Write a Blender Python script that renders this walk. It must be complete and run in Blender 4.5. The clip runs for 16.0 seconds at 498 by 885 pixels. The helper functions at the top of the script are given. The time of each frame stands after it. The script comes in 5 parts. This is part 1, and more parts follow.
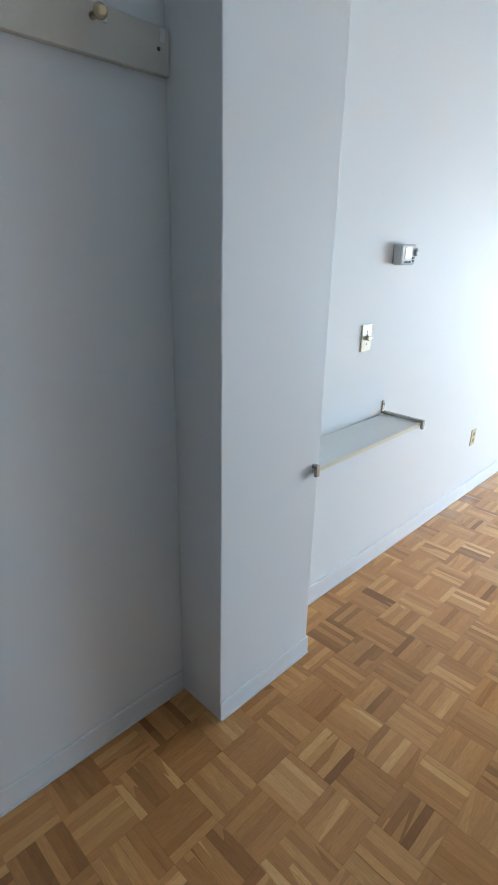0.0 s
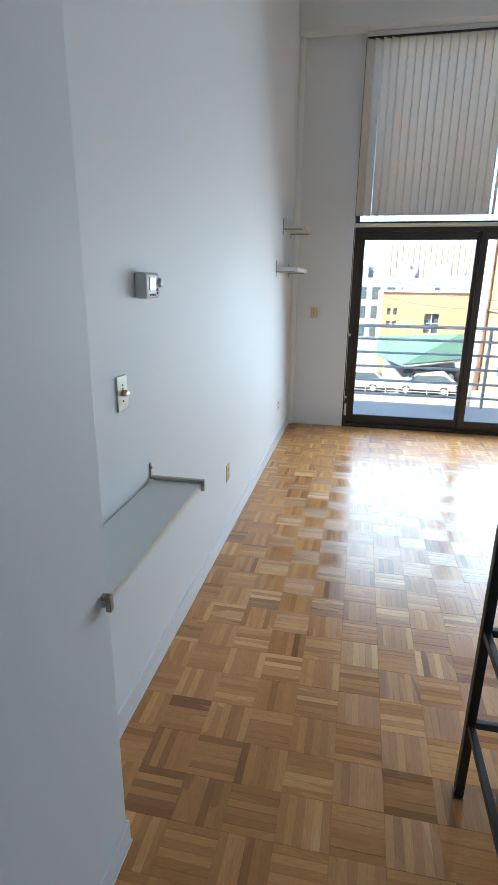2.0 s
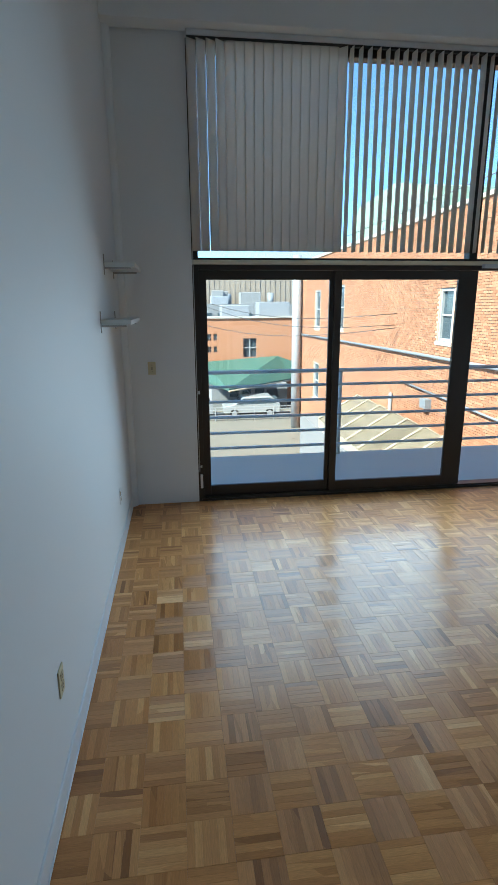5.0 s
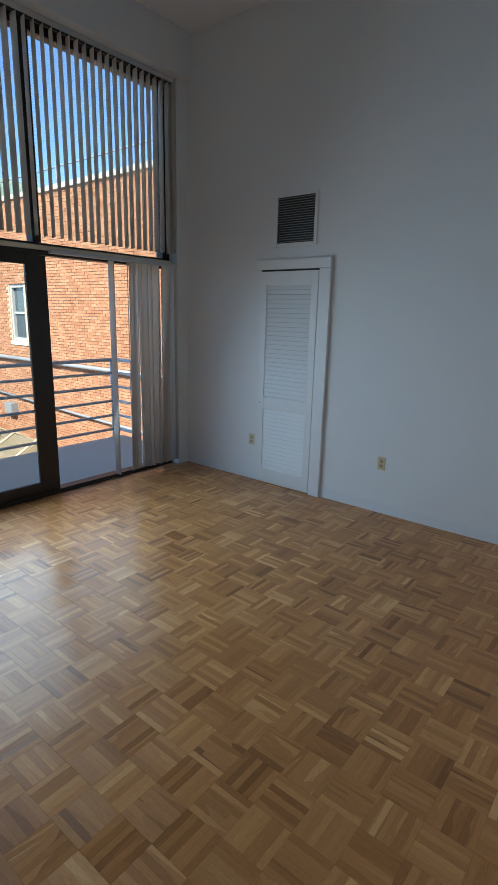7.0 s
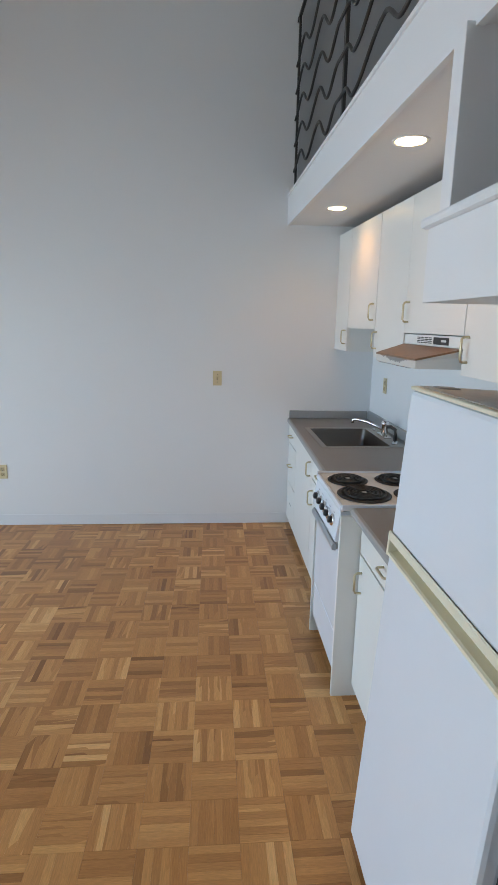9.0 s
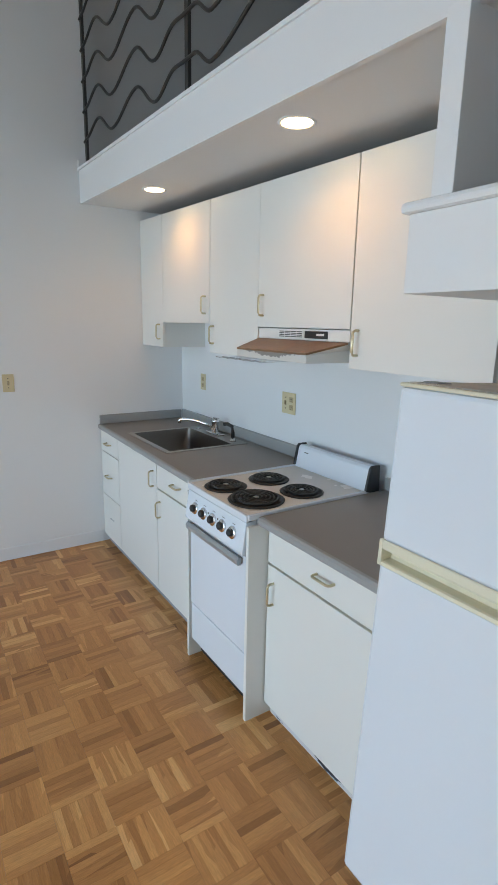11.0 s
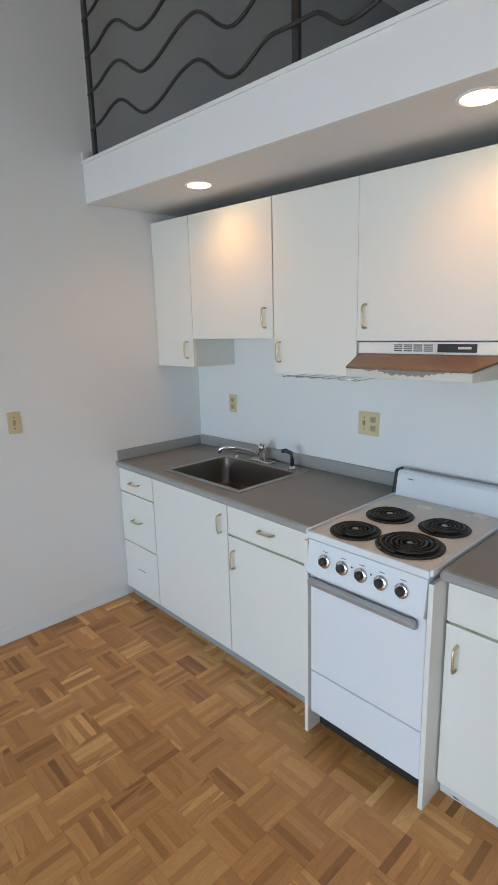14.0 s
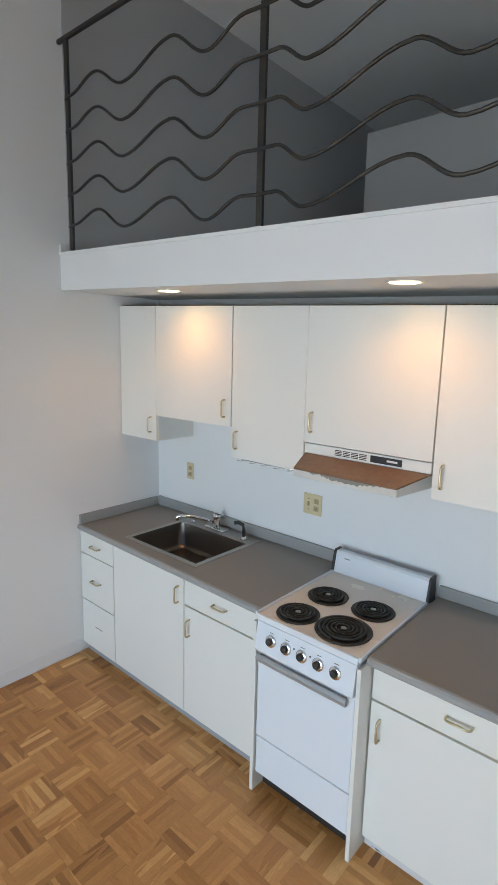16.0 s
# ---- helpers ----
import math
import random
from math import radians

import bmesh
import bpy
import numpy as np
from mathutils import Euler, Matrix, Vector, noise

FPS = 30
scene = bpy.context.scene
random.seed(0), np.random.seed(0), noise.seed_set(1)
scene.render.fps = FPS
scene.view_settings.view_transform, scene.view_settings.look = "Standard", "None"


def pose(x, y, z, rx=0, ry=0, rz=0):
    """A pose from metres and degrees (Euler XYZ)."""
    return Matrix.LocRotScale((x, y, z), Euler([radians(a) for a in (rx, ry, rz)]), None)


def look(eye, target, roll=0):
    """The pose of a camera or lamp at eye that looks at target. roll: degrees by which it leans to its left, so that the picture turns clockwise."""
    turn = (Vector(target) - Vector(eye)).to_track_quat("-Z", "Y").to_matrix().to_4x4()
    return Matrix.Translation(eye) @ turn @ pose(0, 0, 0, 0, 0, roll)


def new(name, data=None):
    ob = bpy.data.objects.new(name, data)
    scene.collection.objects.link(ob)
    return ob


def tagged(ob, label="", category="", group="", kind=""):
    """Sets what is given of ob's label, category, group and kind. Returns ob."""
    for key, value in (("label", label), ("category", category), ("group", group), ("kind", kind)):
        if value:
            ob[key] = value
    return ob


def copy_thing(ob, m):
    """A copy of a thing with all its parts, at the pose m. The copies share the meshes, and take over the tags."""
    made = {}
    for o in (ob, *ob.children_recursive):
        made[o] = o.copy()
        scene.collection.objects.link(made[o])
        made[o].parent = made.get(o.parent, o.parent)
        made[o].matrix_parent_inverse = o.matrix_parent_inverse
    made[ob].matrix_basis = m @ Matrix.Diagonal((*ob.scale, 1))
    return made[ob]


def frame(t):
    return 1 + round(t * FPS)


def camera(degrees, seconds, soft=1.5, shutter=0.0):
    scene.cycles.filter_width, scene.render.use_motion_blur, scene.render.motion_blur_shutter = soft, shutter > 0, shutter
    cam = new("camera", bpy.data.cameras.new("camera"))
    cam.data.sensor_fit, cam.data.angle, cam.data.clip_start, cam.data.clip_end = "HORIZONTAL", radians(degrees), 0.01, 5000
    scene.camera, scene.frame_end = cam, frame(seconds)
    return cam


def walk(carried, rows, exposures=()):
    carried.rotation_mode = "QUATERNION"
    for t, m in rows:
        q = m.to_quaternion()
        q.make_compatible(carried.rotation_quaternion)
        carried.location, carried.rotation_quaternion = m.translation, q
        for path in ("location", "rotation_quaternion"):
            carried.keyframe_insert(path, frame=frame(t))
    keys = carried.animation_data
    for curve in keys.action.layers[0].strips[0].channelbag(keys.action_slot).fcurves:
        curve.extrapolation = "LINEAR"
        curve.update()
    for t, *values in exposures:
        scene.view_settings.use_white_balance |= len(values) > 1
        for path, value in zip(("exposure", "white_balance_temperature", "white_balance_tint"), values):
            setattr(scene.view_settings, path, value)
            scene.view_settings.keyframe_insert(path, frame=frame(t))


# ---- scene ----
cam = camera(51.1, 16.0)
PATH = [
    (0, (1.984, 1.017, 1.61), (3.329, 2.325, 0.915), 1.3),
    (0.5, (2.071, 1.124, 1.602), (3.624, 2.203, 0.952), 2.0),
    (1, (2.133, 1.298, 1.623), (3.846, 2.126, 1.007), 1.5),
    (1.5, (2.221, 1.414, 1.623), (4.036, 1.999, 1.019), 1.4),
    (2, (2.389, 1.498, 1.619), (4.262, 1.883, 1.031), 0.7),
    (2.5, (2.575, 1.586, 1.627), (4.476, 1.846, 1.062), -0.1),
    (3, (2.782, 1.7, 1.652), (4.709, 1.804, 1.125), -0.4),
    (3.2, (2.86, 1.737, 1.674), (4.794, 1.773, 1.165), -0.3),
    (5.3, (3.785, 1.775, 1.825), (5.675, 1.378, 1.330), -0.4),
    (5.5, (3.845, 1.780, 1.798), (5.705, 1.235, 1.306), -0.1),
    (6, (3.928, 1.644, 1.743), (5.659, 0.771, 1.254), 0.4),
    (6.5, (4.04, 1.571, 1.706), (5.57, 0.373, 1.23), 1.0),
    (7, (4.122, 1.52, 1.704), (5.337, 0.006, 1.225), 1.4),
    (7.5, (4.179, 1.5, 1.707), (4.975, -0.271, 1.228), 1.3),
    (8, (4.204, 1.517, 1.677), (4.603, -0.39, 1.225), 1.0),
    (8.5, (4.252, 1.541, 1.671), (4.342, -0.407, 1.226), 0.7),
    (9, (4.289, 1.51, 1.646), (4.148, -0.435, 1.203), 1.0),
    (9.5, (4.375, 1.399, 1.631), (3.986, -0.511, 1.184), 1.1),
    (10, (4.5, 1.284, 1.642), (3.85, -0.552, 1.189), 1.3),
    (10.2, (4.568, 1.246, 1.645), (3.812, -0.549, 1.191), 1.4),
    (12.3, (5.03, 0.624, 1.59), (3.775, -0.874, 1.166), -0.6),
    (12.5, (5.077, 0.556, 1.604), (3.817, -0.937, 1.178), -0.9),
    (13, (5.166, 0.407, 1.613), (3.876, -1.061, 1.187), -1.1),
    (13.5, (5.195, 0.281, 1.63), (3.879, -1.163, 1.202), -1.4),
    (14, (5.207, 0.199, 1.676), (3.872, -1.228, 1.252), -1.5),
    (14.5, (5.29, 0.191, 1.761), (3.938, -1.222, 1.341), -1.5),
    (15, (5.377, 0.207, 1.856), (3.987, -1.174, 1.457), -0.7),
    (15.5, (5.411, 0.244, 1.958), (3.959, -1.08, 1.584), 0.9),
    (16, (5.396, 0.328, 2.058), (3.914, -0.967, 1.705), 1.4),
]
walk(cam, [(t, look(eye, target, roll)) for t, eye, target, roll in PATH],
     [(0.0, 5.00, 6300, 1), (0.5, 4.81, 6300, 1), (1.0, 4.63, 6300, 1), (1.5, 4.58, 6300, 1), (2.0, 4.25, 6250, 1), (2.5, 3.95, 6180, 1), (3.2, 3.68, 6060, 0), (5.5, 2.92, 5600, -6), (6.5, 2.58, 5850, -4), (7.0, 2.80, 6080, 1), (7.5, 3.88, 6850, 8), (8.0, 4.04, 6880, 7), (9.0, 3.88, 6750, 6), (9.5, 3.83, 6750, 5), (10.0, 3.91, 6780, 4), (12.5, 3.84, 7100, 6), (16.0, 3.96, 7250, 7)])

# exterior light, window light
SUN_DIR = Vector((-0.34, 0.62, 0.70)).normalized()
world = bpy.data.worlds.new("sky")
scene.world = world
world.use_nodes = True
wn = world.node_tree.nodes
sky = wn.new("ShaderNodeTexSky")
sky.sky_type = "NISHITA"
sky.sun_disc = False
sky.altitude = 2200.0
sky.air_density, sky.dust_density, sky.ozone_density = 0.75, 0.0, 4.0
sky.sun_elevation = math.asin(SUN_DIR.z)
sky.sun_rotation = math.atan2(SUN_DIR.x, SUN_DIR.y)
bg = wn["Background"]
bg.inputs["Strength"].default_value = 0.05
world.node_tree.links.new(sky.outputs[0], bg.inputs["Color"])
sun = new("sun", bpy.data.lights.new("sun", "SUN"))
sun.data.energy, sun.data.angle, sun.data.color = 1.9, radians(0.5), (1.0, 0.95, 0.87)
sun.matrix_world = look((0, 0, 30), (-SUN_DIR.x, -SUN_DIR.y, 30 - SUN_DIR.z))

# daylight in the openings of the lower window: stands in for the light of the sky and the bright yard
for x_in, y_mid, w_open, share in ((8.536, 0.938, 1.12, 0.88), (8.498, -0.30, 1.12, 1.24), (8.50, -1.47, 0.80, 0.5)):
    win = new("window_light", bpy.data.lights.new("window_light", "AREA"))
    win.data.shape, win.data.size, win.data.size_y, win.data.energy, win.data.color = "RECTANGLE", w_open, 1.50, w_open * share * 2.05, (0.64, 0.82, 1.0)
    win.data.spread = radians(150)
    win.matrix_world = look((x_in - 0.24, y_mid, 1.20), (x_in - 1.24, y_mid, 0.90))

# ---- materials ----
def material(name, color, rough=0.5, metal=0.0, vary=0.06, scale=3.0, fine=80.0, bump=0.05, coat=0.0, spec=0.5):
    """A painted or plain surface: slow and fine variation of colour and roughness, and a fine relief."""
    m = bpy.data.materials.new(name)
    m.use_nodes = True
    nt = m.node_tree
    b = nt.nodes["Principled BSDF"]
    b.inputs["Metallic"].default_value = metal
    b.inputs["Coat Weight"].default_value = coat
    b.inputs["Specular IOR Level"].default_value = spec
    co = nt.nodes.new("ShaderNodeTexCoord")
    n1, n2 = nt.nodes.new("ShaderNodeTexNoise"), nt.nodes.new("ShaderNodeTexNoise")
    n1.inputs["Scale"].default_value, n2.inputs["Scale"].default_value = scale, fine
    n1.inputs["Detail"].default_value, n2.inputs["Detail"].default_value = 3, 2
    for n in (n1, n2):
        nt.links.new(co.outputs["Object"], n.inputs["Vector"])
    mix = nt.nodes.new("ShaderNodeMix")
    mix.data_type = "RGBA"
    mix.inputs[6].default_value = (*[c * (1 - vary) for c in color], 1)
    mix.inputs[7].default_value = (*[min(1, c * (1 + vary)) for c in color], 1)
    add = nt.nodes.new("ShaderNodeMath")
    add.operation = "MULTIPLY_ADD"
    add.inputs[1].default_value = 0.35
    nt.links.new(n2.outputs["Fac"], add.inputs[0])
    sc = nt.nodes.new("ShaderNodeMath")
    sc.operation = "MULTIPLY"
    sc.inputs[1].default_value = 0.65
    nt.links.new(n1.outputs["Fac"], sc.inputs[0])
    nt.links.new(sc.outputs[0], add.inputs[2])
    nt.links.new(add.outputs[0], mix.inputs[0])
    nt.links.new(mix.outputs[2], b.inputs["Base Color"])
    mr = nt.nodes.new("ShaderNodeMapRange")
    mr.inputs["To Min"].default_value, mr.inputs["To Max"].default_value = max(0, rough - 0.08), min(1, rough + 0.08)
    nt.links.new(n1.outputs["Fac"], mr.inputs["Value"])
    nt.links.new(mr.outputs[0], b.inputs["Roughness"])
    if bump:
        bp = nt.nodes.new("ShaderNodeBump")
        bp.inputs["Strength"].default_value, bp.inputs["Distance"].default_value = bump, 0.002
        nt.links.new(n2.outputs["Fac"], bp.inputs["Height"])
        nt.links.new(bp.outputs[0], b.inputs["Normal"])
    return m


def glow(name, color, strength):
    m = bpy.data.materials.new(name)
    m.use_nodes = True
    b = m.node_tree.nodes["Principled BSDF"]
    b.inputs["Base Color"].default_value = (*color, 1)
    b.inputs["Emission Color"].default_value = (*color, 1)
    b.inputs["Emission Strength"].default_value = strength
    return m


def glass_material():
    m = bpy.data.materials.new("window glass")
    m.use_nodes = True
    b = m.node_tree.nodes["Principled BSDF"]
    b.inputs["Base Color"].default_value = (0.96, 0.98, 0.97, 1)
    b.inputs["Roughness"].default_value = 0.0
    b.inputs["IOR"].default_value = 1.45
    b.inputs["Transmission Weight"].default_value = 1.0
    return m


def wood_material():
    """Oak parquet: tone for each strip and each block, grain along the strip, satin varnish."""
    m = bpy.data.materials.new("oak parquet")
    m.use_nodes = True
    nt = m.node_tree
    L = nt.links.new
    b = nt.nodes["Principled BSDF"]
    isl = nt.nodes.new("ShaderNodeNewGeometry")
    obi = nt.nodes.new("ShaderNodeObjectInfo")
    s = nt.nodes.new("ShaderNodeMath"); s.operation = "ADD"
    L(isl.outputs["Random Per Island"], s.inputs[0]); L(obi.outputs["Random"], s.inputs[1])
    fr = nt.nodes.new("ShaderNodeMath"); fr.operation = "FRACT"
    L(s.outputs[0], fr.inputs[0])
    # tone of the whole block
    sn = nt.nodes.new("ShaderNodeVectorMath"); sn.operation = "SUBTRACT"
    sn.inputs[1].default_value = (PX0, PY0, 0)
    L(isl.outputs["Position"], sn.inputs[0])
    dv = nt.nodes.new("ShaderNodeVectorMath"); dv.operation = "MULTIPLY"
    dv.inputs[1].default_value = (1 / BLOCK, 1 / BLOCK, 0)
    L(sn.outputs[0], dv.inputs[0])
    fl = nt.nodes.new("ShaderNodeVectorMath"); fl.operation = "FLOOR"
    L(dv.outputs[0], fl.inputs[0])
    wh = nt.nodes.new("ShaderNodeTexWhiteNoise"); wh.noise_dimensions = "3D"
    L(fl.outputs[0], wh.inputs["Vector"])
    mixv = nt.nodes.new("ShaderNodeMath"); mixv.operation = "MULTIPLY_ADD"
    mixv.inputs[1].default_value = 0.5
    L(wh.outputs["Value"], mixv.inputs[0])
    h = nt.nodes.new("ShaderNodeMath"); h.operation = "MULTIPLY"; h.inputs[1].default_value = 0.5
    L(fr.outputs[0], h.inputs[0]); L(h.outputs[0], mixv.inputs[2])
    ramp = nt.nodes.new("ShaderNodeValToRGB")
    e = ramp.color_ramp.elements
    e[0].position, e[0].color = 0.04, (0.28, 0.118, 0.040, 1)
    e[1].position, e[1].color = 0.97, (0.82, 0.475, 0.205, 1)
    for p, c in ((0.25, (0.45, 0.200, 0.066, 1)), (0.55, (0.57, 0.268, 0.092, 1)), (0.8, (0.68, 0.347, 0.130, 1))):
        k = ramp.color_ramp.elements.new(p)
        k.color = c
    L(mixv.outputs[0], ramp.inputs[0])
    # grain
    uv = nt.nodes.new("ShaderNodeTexCoord")
    off = nt.nodes.new("ShaderNodeVectorMath"); off.operation = "MULTIPLY_ADD"
    off.inputs[1].default_value = (9, 90, 1)
    cx = nt.nodes.new("ShaderNodeCombineXYZ")
    m9 = nt.nodes.new("ShaderNodeMath"); m9.operation = "MULTIPLY"; m9.inputs[1].default_value = 37.0
    L(fr.outputs[0], m9.inputs[0]); L(m9.outputs[0], cx.inputs[0]); L(m9.outputs[0], cx.inputs[1])
    L(uv.outputs["UV"], off.inputs[0]); L(cx.outputs[0], off.inputs[2])
    gr = nt.nodes.new("ShaderNodeTexNoise")
    gr.inputs["Scale"].default_value, gr.inputs["Detail"].default_value = 3.0, 4
    gr.inputs["Roughness"].default_value = 0.65
    L(off.outputs[0], gr.inputs["Vector"])
    gm = nt.nodes.new("ShaderNodeMapRange")
    gm.inputs["To Min"].default_value, gm.inputs["To Max"].default_value = 0.60, 1.36
    L(gr.outputs["Fac"], gm.inputs["Value"])
    big = nt.nodes.new("ShaderNodeTexNoise")
    big.inputs["Scale"].default_value = 0.9
    L(isl.outputs["Position"], big.inputs["Vector"])
    bm_ = nt.nodes.new("ShaderNodeMapRange")
    bm_.inputs["To Min"].default_value, bm_.inputs["To Max"].default_value = 0.9, 1.1
    L(big.outputs["Fac"], bm_.inputs["Value"])
    mm = nt.nodes.new("ShaderNodeMath"); mm.operation = "MULTIPLY"
    L(gm.outputs[0], mm.inputs[0]); L(bm_.outputs[0], mm.inputs[1])
    cm = nt.nodes.new("ShaderNodeVectorMath"); cm.operation = "SCALE"
    L(ramp.outputs[0], cm.inputs[0]); L(mm.outputs[0], cm.inputs["Scale"])
    L(cm.outputs[0], b.inputs["Base Color"])
    ro = nt.nodes.new("ShaderNodeMapRange")
    ro.inputs["To Min"].default_value, ro.inputs["To Max"].default_value = 0.28, 0.45
    L(big.outputs["Fac"], ro.inputs["Value"]); L(ro.outputs[0], b.inputs["Roughness"])
    b.inputs["Coat Weight"].default_value, b.inputs["Coat Roughness"].default_value = 0.34, 0.20
    b.inputs["Specular IOR Level"].default_value = 0.24
    tg = nt.nodes.new("ShaderNodeTangent"); tg.direction_type = "UV_MAP"
    L(tg.outputs[0], b.inputs["Tangent"])
    b.inputs["Anisotropic"].default_value = 0.75
    bp = nt.nodes.new("ShaderNodeBump")
    bp.inputs["Strength"].default_value, bp.inputs["Distance"].default_value = 0.12, 0.001
    L(gr.outputs["Fac"], bp.inputs["Height"]); L(bp.outputs[0], b.inputs["Normal"])
    return m


def brick_material():
    m = bpy.data.materials.new("red brick")
    m.use_nodes = True
    nt = m.node_tree
    L = nt.links.new
    b = nt.nodes["Principled BSDF"]
    isl, obi = nt.nodes.new("ShaderNodeNewGeometry"), nt.nodes.new("ShaderNodeObjectInfo")
    s = nt.nodes.new("ShaderNodeMath"); s.operation = "ADD"
    L(isl.outputs["Random Per Island"], s.inputs[0]); L(obi.outputs["Random"], s.inputs[1])
    fr = nt.nodes.new("ShaderNodeMath"); fr.operation = "FRACT"
    L(s.outputs[0], fr.inputs[0])
    ramp = nt.nodes.new("ShaderNodeValToRGB")
    e = ramp.color_ramp.elements
    e[0].color, e[1].color = (0.31, 0.135, 0.066, 1), (0.44, 0.222, 0.118, 1)
    k = e.new(0.5); k.color = (0.37, 0.172, 0.086, 1)
    L(fr.outputs[0], ramp.inputs[0])
    n = nt.nodes.new("ShaderNodeTexNoise"); n.inputs["Scale"].default_value = 0.35; n.inputs["Detail"].default_value = 5
    L(isl.outputs["Position"], n.inputs["Vector"])
    r = nt.nodes.new("ShaderNodeMapRange"); r.inputs["To Min"].default_value, r.inputs["To Max"].default_value = 0.75, 1.25
    L(n.outputs["Fac"], r.inputs["Value"])
    cm = nt.nodes.new("ShaderNodeVectorMath"); cm.operation = "SCALE"
    L(ramp.outputs[0], cm.inputs[0]); L(r.outputs[0], cm.inputs["Scale"])
    L(cm.outputs[0], b.inputs["Base Color"])
    b.inputs["Roughness"].default_value = 0.9
    return m


def hood_material():
    """Brown baked-on grease, browner and paler in patches and along the lower edge."""
    m = material("grease-browned enamel", (0.20, 0.110, 0.058), 0.42, vary=0.7, scale=7, fine=45, bump=0.25)
    return m


def lip_material():
    """White enamel with a flaked dull grey patch in the middle and dark drips."""
    m = material("flaked hood enamel", (0.66, 0.64, 0.60), 0.4, vary=0.06, scale=9, fine=60, bump=0.15)
    nt = m.node_tree
    L = nt.links.new
    b = nt.nodes["Principled BSDF"]
    src = b.inputs["Base Color"].links[0].from_socket
    geo = nt.nodes.new("ShaderNodeNewGeometry")
    sep = nt.nodes.new("ShaderNodeSeparateXYZ")
    L(geo.outputs["Position"], sep.inputs[0])
    n = nt.nodes.new("ShaderNodeTexNoise")
    n.inputs["Scale"].default_value, n.inputs["Detail"].default_value, n.inputs["Roughness"].default_value = 15, 9, 0.75
    st = nt.nodes.new("ShaderNodeVectorMath"); st.operation = "MULTIPLY"; st.inputs[1].default_value = (1, 1.6, 0.6)
    L(geo.outputs["Position"], st.inputs[0]); L(st.outputs[0], n.inputs["Vector"])
    # deeper flaking towards the middle of the edge
    dy = nt.nodes.new("ShaderNodeMath"); dy.operation = "ADD"; dy.inputs[1].default_value = 0.80
    L(sep.outputs["Y"], dy.inputs[0])
    ab = nt.nodes.new("ShaderNodeMath"); ab.operation = "ABSOLUTE"
    L(dy.outputs[0], ab.inputs[0])
    ma = nt.nodes.new("ShaderNodeMath"); ma.operation = "MULTIPLY_ADD"; ma.inputs[1].default_value = -0.12
    L(ab.outputs[0], ma.inputs[0]); L(sep.outputs["Z"], ma.inputs[2])
    a = nt.nodes.new("ShaderNodeMath"); a.operation = "MULTIPLY_ADD"; a.inputs[1].default_value = 0.06
    L(n.outputs["Fac"], a.inputs[0]); L(ma.outputs[0], a.inputs[2])
    gt = nt.nodes.new("ShaderNodeMath"); gt.operation = "GREATER_THAN"; gt.inputs[1].default_value = HOOD_Z + 0.041
    L(a.outputs[0], gt.inputs[0])
    mx = nt.nodes.new("ShaderNodeMix"); mx.data_type = "RGBA"
    L(gt.outputs[0], mx.inputs[0]); L(src, mx.inputs[6]); mx.inputs[7].default_value = (0.25, 0.24, 0.225, 1)
    L(mx.outputs[2], b.inputs["Base Color"])
    return m


BLOCK, PX0, PY0, STRIPS = 0.1657, 4.197, -0.180, 6
HOOD_Z = 1.481
M_WALL = material("white wall paint", (0.80, 0.815, 0.83), 0.62, vary=0.025, scale=0.8, fine=140, bump=0.10, spec=0.36)
M_CEIL = material("ceiling paint", (0.80, 0.805, 0.81), 0.8, vary=0.03, scale=1.2, fine=60, bump=0.15)
M_TRIM = material("trim paint", (0.81, 0.82, 0.83), 0.4, vary=0.02, scale=4, fine=90, bump=0.04)
M_BASE = material("white vinyl base", (0.78, 0.80, 0.83), 0.32, vary=0.03, scale=5, fine=60, bump=0.05)
M_CAB = material("cabinet laminate", (0.80, 0.80, 0.77), 0.38, vary=0.015, scale=2, fine=120, bump=0.02)
M_GAP = material("dark gap", (0.05, 0.045, 0.04), 0.9)
M_RECESS_GREY = material("grey recess wall", (0.20, 0.20, 0.20), 0.7, vary=0.03, scale=1)
# loft walls and partition: greyer than the white room walls
M_LOFT = material("pale grey loft surface", (0.44, 0.445, 0.455), 0.7, vary=0.03, scale=1, fine=120, bump=0.08)
M_KICK = material("grey kickboard", (0.33, 0.35, 0.37), 0.6, vary=0.1)
M_COUNTER = material("grey laminate", (0.255, 0.235, 0.215), 0.42, vary=0.05, scale=5, fine=300, bump=0.03)
M_SPLASH = material("light grey laminate", (0.33, 0.335, 0.335), 0.42, vary=0.05, scale=5, fine=300, bump=0.03)
M_STEEL = material("brushed steel", (0.40, 0.38, 0.35), 0.34, metal=1.0, vary=0.1, scale=6, fine=200, bump=0.03)
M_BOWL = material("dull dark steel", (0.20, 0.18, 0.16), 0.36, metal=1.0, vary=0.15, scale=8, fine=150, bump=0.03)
# dark brown that stands in for shade in the gap over the wall cabinets
M_GAP_SHADE = material("dark cabinet gap shade", (0.085, 0.065, 0.05), 0.95, vary=0.25, scale=8, fine=90, bump=0.2)
M_CHIPPED = material("chipped white kickboard paint", (0.66, 0.67, 0.68), 0.55, vary=0.08, scale=6)
M_HANDLE = material("worn grey metal", (0.42, 0.43, 0.44), 0.38, metal=0.45, vary=0.12, scale=12)
M_CHROME = material("chrome", (0.75, 0.75, 0.76), 0.12, metal=1.0, vary=0.04, bump=0)
M_BRASS = material("aged brass", (0.64, 0.55, 0.37), 0.36, metal=0.85, vary=0.12, scale=30, bump=0.02)
